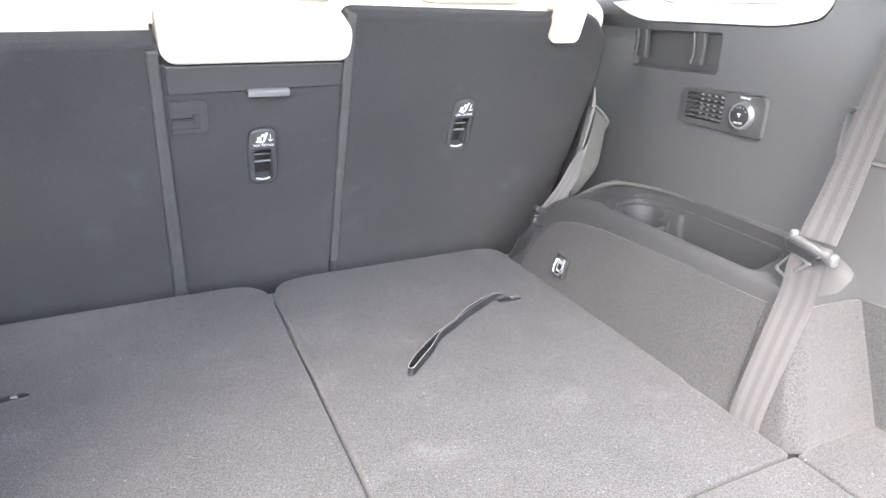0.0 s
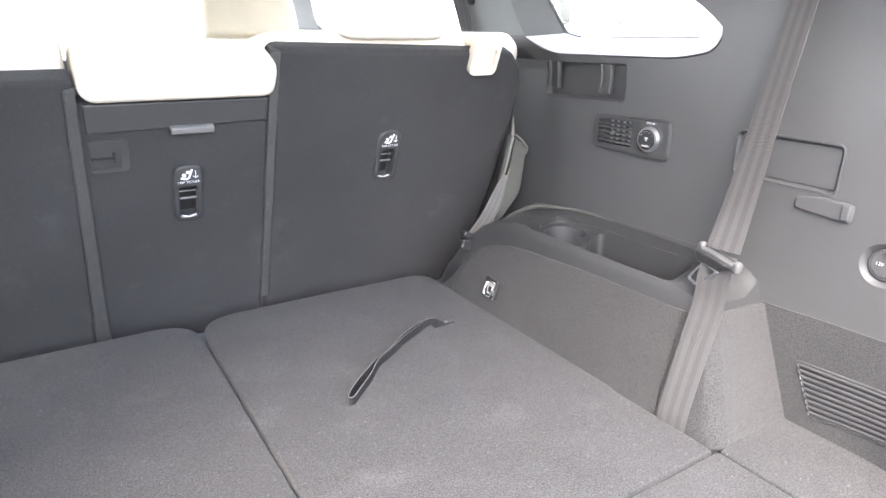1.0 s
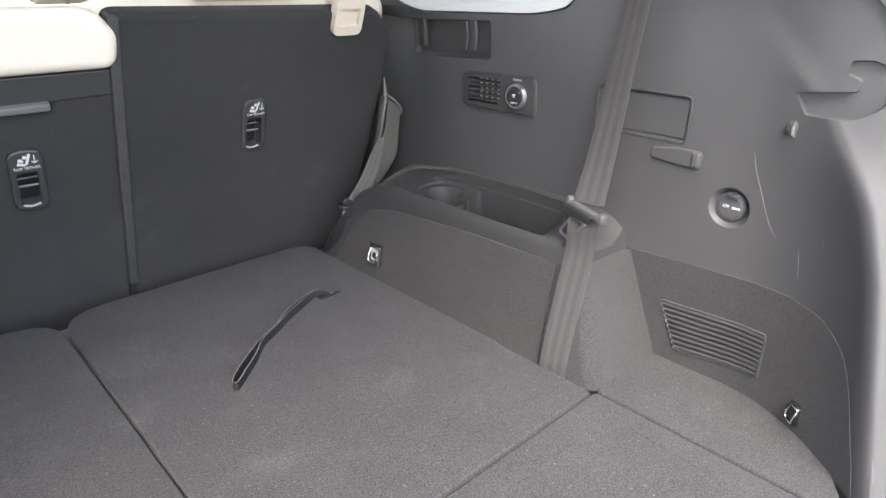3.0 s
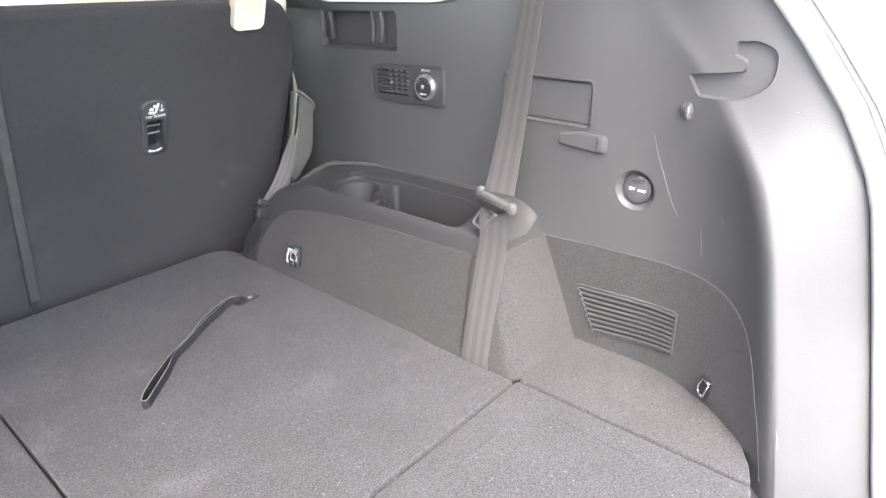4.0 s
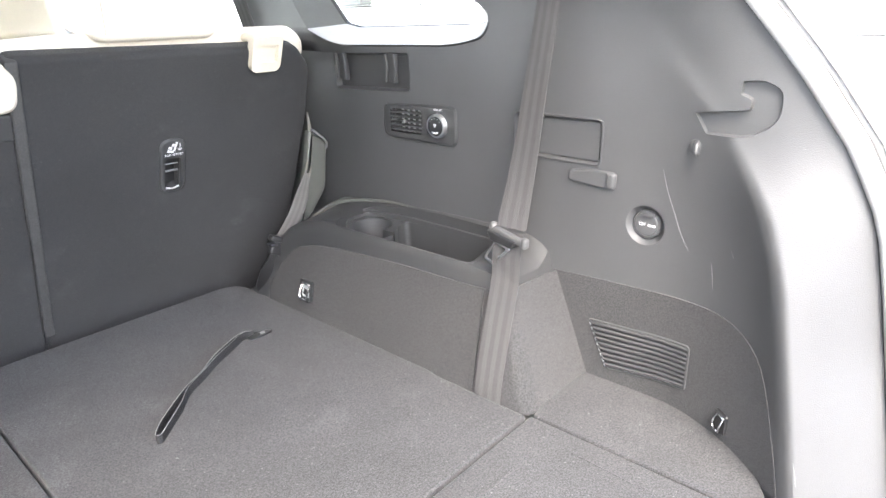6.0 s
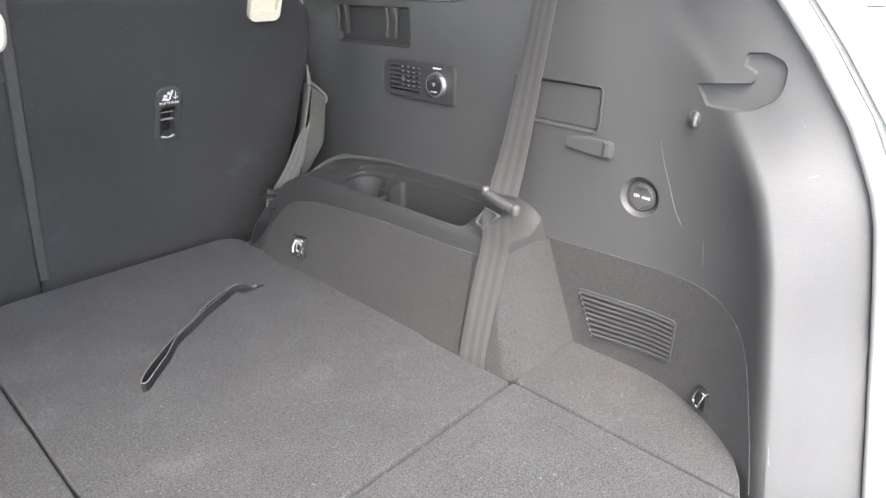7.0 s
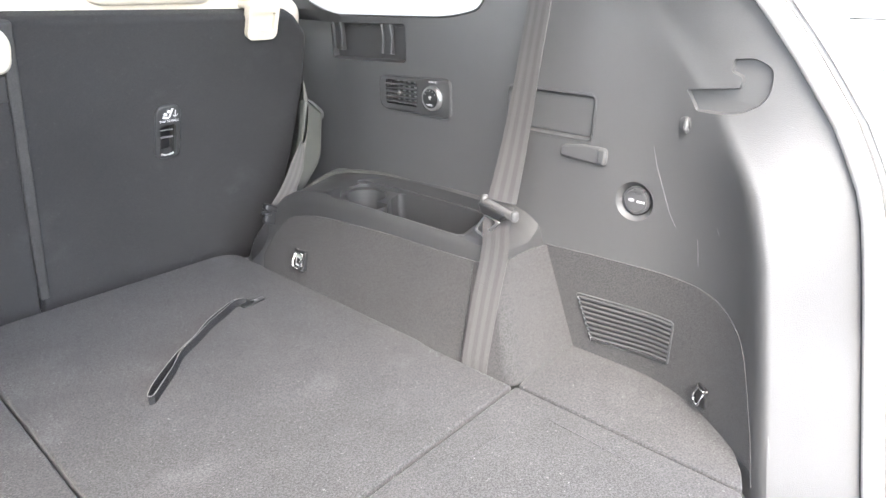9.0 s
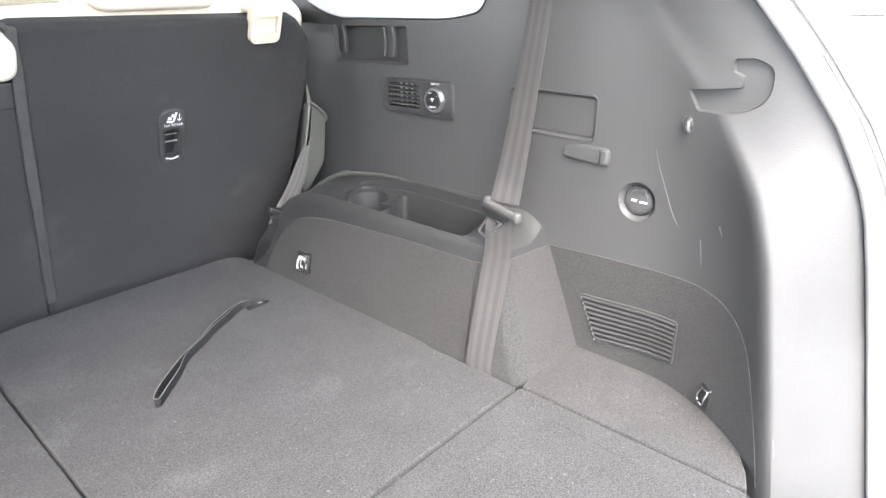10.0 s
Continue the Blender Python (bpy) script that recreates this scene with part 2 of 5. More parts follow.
def tube(bm, path, radius, ring=10):
    rows, a, n = [], None, len(path)
    for i, p in enumerate(path):
        t = (Vector(path[min(i + 1, n - 1)]) - Vector(path[max(i - 1, 0)])).normalized()
        a = t.orthogonal() if a is None else a - t * a.dot(t)
        a.normalize()
        b = t.cross(a)
        r = radius(i / (n - 1)) if callable(radius) else radius
        rows.append([Vector(p) + a * r * math.cos(s) + b * r * math.sin(s) for s in (k / ring * 2 * math.pi for k in range(ring))])
    vs = grid(bm, rows, closed=True)
    bm.faces.new(vs[0][::-1])
    bm.faces.new(vs[-1])


def ribbon(bm, path, side, width, thick=0.0016, across=12):
    """A woven band along a path; side(i) is the direction across it."""
    top, low = [], []
    n = len(path)
    for i, p in enumerate(path):
        t = (Vector(path[min(i + 1, n - 1)]) - Vector(path[max(i - 1, 0)])).normalized()
        s = Vector(side(i / (n - 1)))
        s = (s - t * s.dot(t)).normalized()
        nrm = t.cross(s)
        w = width(i / (n - 1)) if callable(width) else width
        row = [Vector(p) + s * w * (k / across - 0.5) for k in range(across + 1)]
        top.append([q + nrm * thick / 2 for q in row])
        low.append([q - nrm * thick / 2 for q in row])
    a = grid(bm, top, uv=True)
    b = grid(bm, low, uv=True)
    for i in range(n - 1):
        for k in (0, across):
            bm.faces.new((a[i][k], a[i + 1][k], b[i + 1][k], b[i][k]))
    for i in (0, n - 1):
        for k in range(across):
            bm.faces.new((a[i][k], a[i][k + 1], b[i][k + 1], b[i][k]))


def disc(bm, centre, axis, profile, ring=32):
    """A turned piece: profile of (radius, height along axis)."""
    ax = Vector(axis).normalized()
    a = ax.orthogonal().normalized()
    b = ax.cross(a)
    rows = [[Vector(centre) + ax * h + a * r * math.cos(s) + b * r * math.sin(s) for s in (k / ring * 2 * math.pi for k in range(ring))] for r, h in profile]
    vs = grid(bm, rows, closed=True)
    bm.faces.new(vs[0][::-1])
    bm.faces.new(vs[-1])


def carved(ob, cutters):
    """Cuts bmeshes out of an object's mesh, for good."""
    bm = bmesh.new()
    for c in cutters:
        bmesh.ops.recalc_face_normals(c, faces=c.faces)
        me = bpy.data.meshes.new("cutter")
        c.to_mesh(me)
        c.free()
        bm.from_mesh(me)
        bpy.data.meshes.remove(me)
    me = bpy.data.meshes.new("cutter")
    bm.to_mesh(me)
    bm.free()
    tool = new("cutter", me)
    bm = bmesh.new()
    bm.from_mesh(ob.data)
    bmesh.ops.triangulate(bm, faces=[f for f in bm.faces if len(f.verts) > 4], ngon_method="EAR_CLIP")
    bm.to_mesh(ob.data)
    bm.free()
    mod = ob.modifiers.new("cut", "BOOLEAN")
    mod.operation, mod.object, mod.solver, mod.use_self = "DIFFERENCE", tool, "EXACT", True
    made = bpy.data.meshes.new_from_object(ob.evaluated_get(bpy.context.evaluated_depsgraph_get()))
    ob.modifiers.clear()
    old = ob.data
    ob.data = made
    bpy.data.objects.remove(tool)
    bpy.data.meshes.remove(old)
    bm = bmesh.new()
    bm.from_mesh(made)
    for e in bm.edges:
        e.smooth = not (len(e.link_faces) == 2 and e.calc_face_angle(0) > radians(32))
    for fc in bm.faces:
        fc.smooth = True
    bm.to_mesh(made)
    bm.free()
    return ob


def lerp_table(table, x):
    """Linear look-up in rows of (x, values...)."""
    if x <= table[0][0]:
        return table[0][1:]
    for a, b in zip(table, table[1:]):
        if x <= b[0]:
            t = (x - a[0]) / (b[0] - a[0])
            return tuple(p + (q - p) * t for p, q in zip(a[1:], b[1:]))
    return table[-1][1:]


def sign_text(words, size, m, material, parent, name="lettering"):
    """Raised print in the built-in font, turned into a mesh."""
    cu = bpy.data.curves.new("text", "FONT")
    cu.body, cu.size, cu.extrude, cu.align_x, cu.align_y, cu.resolution_u = words, size, 0.0002, "CENTER", "CENTER", 2
    tmp = new("text", cu)
    me = bpy.data.meshes.new_from_object(tmp.evaluated_get(bpy.context.evaluated_depsgraph_get()))
    bpy.data.objects.remove(tmp)
    bm = bmesh.new()
    bm.from_mesh(me)
    bpy.data.meshes.remove(me)
    bmesh.ops.transform(bm, matrix=m, verts=bm.verts)
    return part(name, bm, material, parent, "white printed lettering", smooth=False)


# ---- the car's side walls ----
# height, wall x, end of the straight part, bend, crease before the rear pillar, edge at the gate's seal
SIDE = [
    (-0.14, 0.720, -0.12, 0.712, -0.248, 0.554, -0.389, 0.650, -0.490),
    (0.00, 0.720, -0.12, 0.718, -0.238, 0.573, -0.363, 0.660, -0.456),
    (0.10, 0.720, -0.11, 0.719, -0.238, 0.596, -0.340, 0.680, -0.432),
    (0.18, 0.720, -0.10, 0.719, -0.234, 0.612, -0.322, 0.700, -0.412),
    (0.27, 0.720, -0.09, 0.719, -0.216, 0.630, -0.300, 0.700, -0.393),
    (0.35, 0.720, -0.07, 0.720, -0.190, 0.650, -0.268, 0.700, -0.374),
    (0.43, 0.720, -0.04, 0.720, -0.140, 0.690, -0.206, 0.702, -0.332),
    (0.52, 0.720, 0.00, 0.720, -0.065, 0.710, -0.118, 0.700, -0.265),
    (0.57, 0.720, 0.02, 0.720, -0.028, 0.713, -0.072, 0.698, -0.222),
    (0.66, 0.712, 0.05, 0.710, 0.015, 0.702, -0.025, 0.685, -0.146),
    (0.80, 0.680, 0.10, 0.680, 0.075, 0.672, 0.050, 0.620, -0.010),
    (0.88, 0.610, 0.14, 0.610, 0.115, 0.600, 0.090, 0.530, 0.050),
    (0.915, 0.520, 0.16, 0.520, 0.140, 0.515, 0.120, 0.450, 0.080),
]
Y_FRONT = 3.0
AHEAD = [1, 0.75, 0.55, 0.45, 0.38, 0.32, 0.28, 0.25, 0.22, 0.19, 0.16, 0.13, 0.10, 0.07, 0.04, 0.015, 0]


def ease(t):
    t = max(0.0, min(1.0, t))
    return t * t * (3 - 2 * t)


def side_rows(z):
    """The wall's plan at a height, from the front to the gate's seal."""
    xs, y1, bx, by, kx, ky, sx, sy = lerp_table(SIDE, z)
    out = []
    for g in AHEAD:
        y = y1 + (Y_FRONT - y1) * g
        out.append(Vector((xs + 0.05 * ease((y - 0.56 - 0.14 * ease((z - 0.515) / 0.03)) / 0.20), y, z)))
    a, b, c, d = (Vector(v) for v in ((xs, y1), (bx, by), (kx, ky), (sx, sy)))
    cut = c + (d - c) * 0.10
    before = 0.86
    for i in range(1, 11):
        t = before * i / 10
        p = a * (1 - t) ** 2 + b * 2 * t * (1 - t) + c * t * t
        out.append(Vector((p.x, p.y, z)))
    p0 = Vector(out[-1].xy)
    for i in range(1, 7):
        t = i / 6
        p = p0 * (1 - t) ** 2 + c * 2 * t * (1 - t) + cut * t * t
        out.append(Vector((p.x, p.y, z)))
    for i in range(1, 9):
        t = i / 8
        p = cut.lerp(d, t)
        bow = 0.006 * math.sin(t * math.pi)
        out.append(Vector((p.x - bow, p.y, z)))
    return out


BEND = len(AHEAD)


def side_x(y, z):
    row = side_rows(z)
    for a, b in zip(row, row[1:]):
        if b.y <= y <= a.y:
            return a.x + (b.x - a.x) * (a.y - y) / max(a.y - b.y, 1e-6)
    return row[-1].x


def heights(lo, hi, n):
    return [lo + (hi - lo) * i / (n - 1) for i in range(n)]


def side_wall(mirror=1):
    bm = bmesh.new()
    inner = [side_rows(z) for z in heights(-0.14, 0.90, 42)]
    outer = [[p + Vector((0.045, 0, 0)) for p in row] for row in inner]
    flip = lambda rows: [[Vector((p.x * mirror, p.y, p.z)) for p in row] for row in rows]
    inner, outer = flip(inner), flip(outer)
    a, b = grid(bm, inner), grid(bm, outer)
    n, m = len(a), len(a[0])
    for i in range(n - 1):
        for j in (0, m - 1):
            bm.faces.new((a[i][j], a[i + 1][j], b[i + 1][j], b[i][j]))
    for j in range(m - 1):
        for i in (0, n - 1):
            bm.faces.new((a[i][j], a[i][j + 1], b[i][j + 1], b[i][j]))
    return bm


def frustum(inner, outer, mirror=1):
    """A window's cutter: straight through the trim, then narrowing to the glass."""
    bm = bmesh.new()
    rows = [[Vector((x * mirror, q[0], q[1])) for q in line] for line, x in ((inner, 0.50), (inner, 0.722), (outer, 0.757), (outer, 0.95))]
    vs = grid(bm, rows, closed=True)
    bm.faces.new(vs[0][::-1])
    bm.faces.new(vs[-1])
    return bm


QUARTER_IN = rounded([(0.690, 0.566), (0.645, 0.548), (0.590, 0.533), (0.285, 0.5345), (0.214, 0.548), (0.200, 0.585), (0.250, 0.620), (0.418, 0.718), (0.56, 0.795), (0.90, 0.800)], [0.03, 0.35, 0.5, 0.4, 0.05, 0.025, 0.06, 0.03, 0.03, 0.03])
QUARTER_OUT = rounded([(0.600, 0.573), (0.555, 0.565), (0.255, 0.567), (0.216, 0.575), (0.210, 0.590), (0.262, 0.625), (0.420, 0.713), (0.56, 0.785), (0.66, 0.788), (0.797, 0.790)], [0.03, 0.03, 0.02, 0.015, 0.015, 0.03, 0.03, 0.03, 0.01, 0.03])
DOOR = rounded([(0.972, 0.48), (1.98, 0.48), (2.04, 0.80), (1.105, 0.80)], 0.03)
FRONTDOOR = rounded([(2.20, 0.48), (2.92, 0.48), (2.86, 0.62), (2.56, 0.80), (2.26, 0.80)], 0.03)


def windows(mirror):
    return [frustum(QUARTER_IN, QUARTER_OUT, mirror), frustum(DOOR, DOOR, mirror), frustum(FRONTDOOR, FRONTDOOR, mirror)]


def pocket(outline, depth, edge=0.0):
    """A cutter that sinks an outline (y, z) into the right wall."""
    bm = bmesh.new()
    cy = sum(p[0] for p in outline) / len(outline)
    rows = []
    floor = shrink(outline, edge) if edge else outline
    for row, d in ((outline, -0.04), (outline, 0.0), (floor, depth)):
        rows.append([Vector((side_x(p[0], p[1]) + d, p[0], p[1])) for p in row])
    vs = grid(bm, rows, closed=True)
    bm.faces.new(vs[0][::-1])
    bm.faces.new(vs[-1])
    return bm


HOLD = rounded([(0.152, 0.366), (-0.008, 0.363), (-0.010, 0.432), (0.152, 0.434)], 0.011)
UPPER = rounded([(0.624, 0.448), (0.392, 0.453), (0.392, 0.523), (0.628, 0.520)], 0.010)
VENT = rounded([(0.446, 0.375), (0.362, 0.375), (0.362, 0.421), (0.446, 0.421)], 0.006)
HOOK = rounded([(-0.150, 0.457), (-0.168, 0.430), (-0.225, 0.432), (-0.258, 0.452), (-0.257, 0.492), (-0.232, 0.502), (-0.208, 0.500), (-0.207, 0.484), (-0.222, 0.478), (-0.221, 0.466)],
               [0.002, 0.008, 0.05, 0.04, 0.035, 0.02, 0.004, 0.004, 0.004, 0.004], 8)
SOCKET = (-0.088, 0.2825)


def round_cut():
    bm = bmesh.new()
    x = side_x(*SOCKET)
    disc(bm, (x - 0.02, *SOCKET), (1, 0, 0), [(0.0315, 0), (0.0310, 0.0195), (0.0285, 0.0225), (0.0225, 0.031)], 40)
    return bm


wall_right = structure("wall_right", side_wall(), PLASTIC, "dark grey grained plastic side trim of a car's cargo bay", category="wall")
carved(wall_right, windows(1) + [pocket(HOLD, 0.010, 0.006), pocket(UPPER, 0.014, 0.004), pocket(VENT, 0.03), pocket(HOOK, 0.006, 0.002), round_cut()])
wall_right.data.materials.append(PILLARGREY)
for face in wall_right.data.polygons:
    if face.center.z > 0.566 and face.center.y > 0.62 and face.normal.x < 0.3:
        face.material_index = 1
wall_left = structure("wall_left", side_wall(-1), PLASTIC, "dark grey grained plastic side trim across the cargo bay", category="wall")
carved(wall_left, windows(-1))


def pane(outline, x, mirror, name):
    bm = bmesh.new()
    prism(bm, outline, lambda u, v, w: Vector(((x + w) * mirror, u, v)), 0.0, 0.004)
    ob = tagged(new(name, finish(name, bm, GLASS)), "clear car side window glass", "window", kind="structure")
    ob.visible_shadow = False
    return ob


number = 0
for side in (1, -1):
    for outline, x in ((shrink(QUARTER_OUT, -0.006), 0.772), (shrink(DOOR, -0.01), 0.822), (shrink(FRONTDOOR, -0.01), 0.822)):
        number += 1
        pane(outline, x, side, f"window_{number}")

def reveal(mirror, name):
    """Paler grey lip round the lower part of the quarter window."""
    bm = bmesh.new()
    rows = []
    for k in range(5):
        row = []
        for a, b in list(zip(QUARTER_IN, QUARTER_OUT))[5:42]:
            t = 0.97 * k / 4
            p = a.lerp(b, t)
            row.append(Vector(((0.7175 + 0.035 * t) * mirror, p[0], p[1] + 0.0035)))
        rows.append(row)
    grid(bm, rows)
    structure(name, bm, LIPGREY, "pale grey lip below the quarter window", category="trim")
    bm = bmesh.new()
    tube(bm, [Vector((0.7585 * mirror, p[0], p[1] + 0.001)) for p in QUARTER_OUT[-6:] + QUARTER_OUT[:40]], 0.0042, 8)
    edge = [QUARTER_OUT[0].lerp(QUARTER_OUT[-1], k / 14) for k in range(15)]
    grid(bm, [[Vector(((0.7590 - 0.001 * d) * mirror, p[0] + 0.013 * d, p[1] - 0.012 * d)) for p in edge] for d in (0, 1)])
    structure("trim_gasket", bm, BLACK, "black rubber gasket of the quarter window", category="gasket")


reveal(1, "trim_window_lip")
reveal(-1, "trim_window_lip_far")

# roof, front bulkhead and the floor pan that close the car
bm = bmesh.new()
rows = []
for i in range(16):
    y = 0.06 + (Y_FRONT - 0.06) * i / 15
    rows.append([Vector((x, y, 0.895 + 0.03 * math.cos(x / 0.62 * math.pi / 2))) for x in heights(-0.62, 0.62, 15)])
top = [[p + Vector((0, 0, 0.03)) for p in row] for row in rows]
a, b = grid(bm, rows), grid(bm, top)
for i in range(15):
    for j in (0, 14):
        bm.faces.new((a[i][j], a[i + 1][j], b[i + 1][j], b[i][j]))
for j in range(14):
    for i in (0, 15):
        bm.faces.new((a[i][j], a[i][j + 1], b[i][j + 1], b[i][j]))
structure("ceiling", bm, HEADLINER, "pale grey woven headliner of the car", category="ceiling")
bm = bmesh.new()
box(bm, (-0.80, 3.00, -0.40), (0.80, 3.06, 0.44), 0.01)
structure("wall_front", bm, SMOOTH, "dark dashboard bulkhead at the car's front", category="wall")
bm = bmesh.new()
box(bm, (-0.765, -0.50, -0.17), (0.765, 3.00, -0.12), 0.005)
structure("floor_pan", bm, BLACK, "dark floor pan under the seats", category="floor")

# the rear sill, the seal and the painted jamb round the gate
SEALZ = heights(-0.14, 0.905, 30)


def seal_points(dx, dy):
    right = [side_rows(z)[-1] + Vector((dx, dy, 0)) for z in SEALZ]
    top = [Vector((x, right[-1].y + 0.01, right[-1].z + 0.018 * (1 - (x / right[-1].x) ** 2))) for x in heights(0.36, -0.36, 9)]
    return right + top + [Vector((-p.x, p.y, p.z)) for p in reversed(right)]


bm = bmesh.new()
tube(bm, seal_points(0.0, -0.0125), 0.012, 12)
structure("trim_seal", bm, RUBBER, "pale grey rubber weatherstrip round the tailgate opening", category="weatherstrip")
bm = bmesh.new()
rows = []
for dx, dy in ((0.012, -0.018), (0.016, -0.030), (0.010, -0.034), (0.004, -0.037), (0.000, -0.043), (0.003, -0.050), (0.014, -0.055), (0.060, -0.060), (0.130, -0.052), (0.20, 0.02)):
    rows.append([p + Vector((dx if p.x > 0 else -dx, dy, 0 if p.z < 0.88 else dx * 0.8)) for p in seal_points(0, 0)])
grid(bm, rows)
jamb = structure("trim_jamb", bm, PAINT, "silver painted body jamb of the tailgate opening", category="car body")
bm = bmesh.new()
box(bm, (-0.56, -0.56, -0.14), (0.56, -0.475, -0.012), 0.012, 3)
structure("trim_sill", bm, PLASTIC, "dark plastic loading sill", category="sill")

# black tube stands for the shadow in the gap beside the seal
bm = bmesh.new()
tube(bm, seal_points(0.0015, -0.0005), 0.0028, 8)
structure("trim_seal_gap", bm, BLACK, "black tube for the shadow gap between the side trim and the weatherstrip", category="weatherstrip")
# grey tube darkens the groove between seal and jamb, as shade would
bm = bmesh.new()
tube(bm, seal_points(0.013, -0.0285), 0.0085, 8)
structure("trim_jamb_groove", bm, GREYTRIM, "grey tube for the shade in the groove beside the weatherstrip", category="car body")

# unseen raised tailgate over the opening, added and sized to shade the bay
bm = bmesh.new()
rows = []
for i in range(9):
    t = i / 8
    rows.append([Vector((x, 0.03 - 0.48 * t, 0.965 + 0.38 * t + 0.05 * math.sin(t * math.pi) - 0.02 * (x / 0.6) ** 2)) for x in heights(-0.60, 0.60, 9)])
top = [[p + Vector((0, 0, 0.06)) for p in row] for row in rows]
a, b = grid(bm, rows), grid(bm, top)
for i in range(8):
    for j in (0, 8):
        bm.faces.new((a[i][j], a[i + 1][j], b[i + 1][j], b[i][j]))
for j in range(8):
    for i in (0, 8):
        bm.faces.new((a[i][j], a[i][j + 1], b[i][j + 1], b[i][j]))
structure("tailgate", bm, PLASTIC, "dark grey plastic lining of the unseen raised tailgate, added to shade the bay", category="tailgate")

# ---- cargo floor ----
def slab(outline, lo, hi, edge):
    bm = bmesh.new()
    prism(bm, outline, lambda u, v, w: Vector((u, v, w)), lo, hi, edge)
    return bm


structure("floor", slab(rounded([(-0.551, -0.350), (-0.470, -0.371), (-0.420, -0.474), (0.420, -0.474), (0.470, -0.371), (0.551, -0.350), (0.551, -0.0035), (-0.551, -0.0035)], [0.012, 0.02, 0.02, 0.02, 0.02, 0.012, 0.005, 0.005]), -0.04, -0.0005, 0.0025), CARPET,
          "grey carpeted cargo floor board", category="floor")
bm = bmesh.new()
box(bm, (-0.66, -0.474, -0.075), (0.66, -0.250, -0.042), 0.004, 2)
structure("sill", bm, SMOOTH, "dark plastic load sill under the floor board", category="sill")
bm = bmesh.new()
for path in ([(0.500, -0.052), (0.40, -0.054), (0.27, -0.053)], [(0.515, -0.070), (0.512, -0.16), (0.505, -0.26)]):
    tube(bm, smooth_path([Vector((x, y, -0.0008)) for x, y in path], 6), lambda t: 0.0003 + 0.0012 * math.sin(math.pi * t), 6)
part("pile_ridge", bm, CARPET, bpy.data.objects["floor"], "raised pile along a pressed mark")
NICHE = rounded([(0.5565, -0.348), (0.588, -0.336), (0.640, -0.305), (0.755, -0.21), (0.755, 0.02), (0.5565, -0.004)], [0.004, 0.02, 0.02, 0.01, 0.01, 0.004])
structure("floor_niche", slab(NICHE, -0.04, -0.001, 0.0025), CARPET, "grey carpeted side niche floor behind the wheel arch", category="floor")
NICHE_L = [(-p[0], p[1]) for p in NICHE]
structure("floor_niche_far", slab(NICHE_L, -0.04, -0.001, 0.0025), CARPET, "grey carpeted side niche floor across the bay", category="floor")

# ---- wheel arch with the tray ----
NICHETOP = [(-0.353, -0.03), (-0.338, 0.03), (-0.324, 0.070), (-0.310, 0.110), (-0.297, 0.142), (-0.282, 0.160), (-0.262, 0.1735), (-0.240, 0.181), (-0.205, 0.1845), (-0.166, 0.183), (-0.10, 0.180), (-0.03, 0.1785), (0.07, 0.174)]
ARCH = [  # y, height of the felt's edge, height of the plastic top, height at the wall
    (0.000, 0.177, 0.186, 0.192), (0.004, 0.1765, 0.188, 0.196), (0.010, 0.1755, 0.192, 0.200), (0.020, 0.1745, 0.197, 0.206), (0.045, 0.173, 0.203, 0.214),
    (0.080, 0.172, 0.206, 0.219), (0.115, 0.171, 0.207, 0.221), (0.300, 0.169, 0.206, 0.221), (0.480, 0.160, 0.206, 0.214),
    (0.540, 0.153, 0.203, 0.209), (0.600, 0.138, 0.191, 0.203), (0.640, 0.112, 0.171, 0.192), (0.670, 0.080, 0.145, 0.171),
    (0.700, 0.030, 0.107, 0.140), (0.740, -0.03, 0.056, 0.092), (0.780, -0.05, -0.02, 0.045),
]


def lean_y(y, z):
    """The arch's rear face leans ahead as it rises; the lean fades out along the arch."""
    return y + 0.38 * max(z, 0.0) * max(0.0, min(1.0, 1 - y / 0.2))


def arch_profile(y):
    zs, zt, zo = lerp_table(ARCH, y)
    lean = 0.030 * zs / 0.17
    x1 = 0.553 + lean
    pts = [(0.553, -0.06), (0.553, -0.02), (0.553 + lean * 0.5, zs * 0.5), (x1, zs), (x1 + 0.003, zs + (zt - zs) * 0.55), (x1 + 0.007, zs + (zt - zs) * 0.85),
           (x1 + 0.014, zt), (x1 + 0.022, zt + 0.001), (0.680, zo - 0.010), (0.699, zo - 0.003), (0.712, zo + 0.003), (0.7188, zo + 0.009), (0.76, zo + 0.012), (0.76, -0.06)]
    s = max(0.0, min(1.0, (0.030 - y) / 0.029))
    inward = 0.030 * (1 - math.sqrt(1 - s * s)) + (0.004 if y < 0.03 else 0)
    return [Vector((x + (inward if i < 8 else 0), y + (0.004 if y < 0.004 else 0), z)) for i, (x, z) in enumerate(pts)]


def wheel_arch(mirror=1):
    bm = bmesh.new()
    ys = sorted({r[0] for r in ARCH} | {0.004, 0.014, 0.03, 0.055, 0.09, 0.2, 0.4, 0.51, 0.57, 0.62, 0.655, 0.685, 0.72, 0.76})
    vs = grid(bm, [[Vector((p.x * mirror, lean_y(p.y, p.z), p.z)) for p in arch_profile(y)] for y in ys], closed=True)
    bm.faces.new(vs[0][::-1])
    bm.faces.new(vs[-1])
    return bm


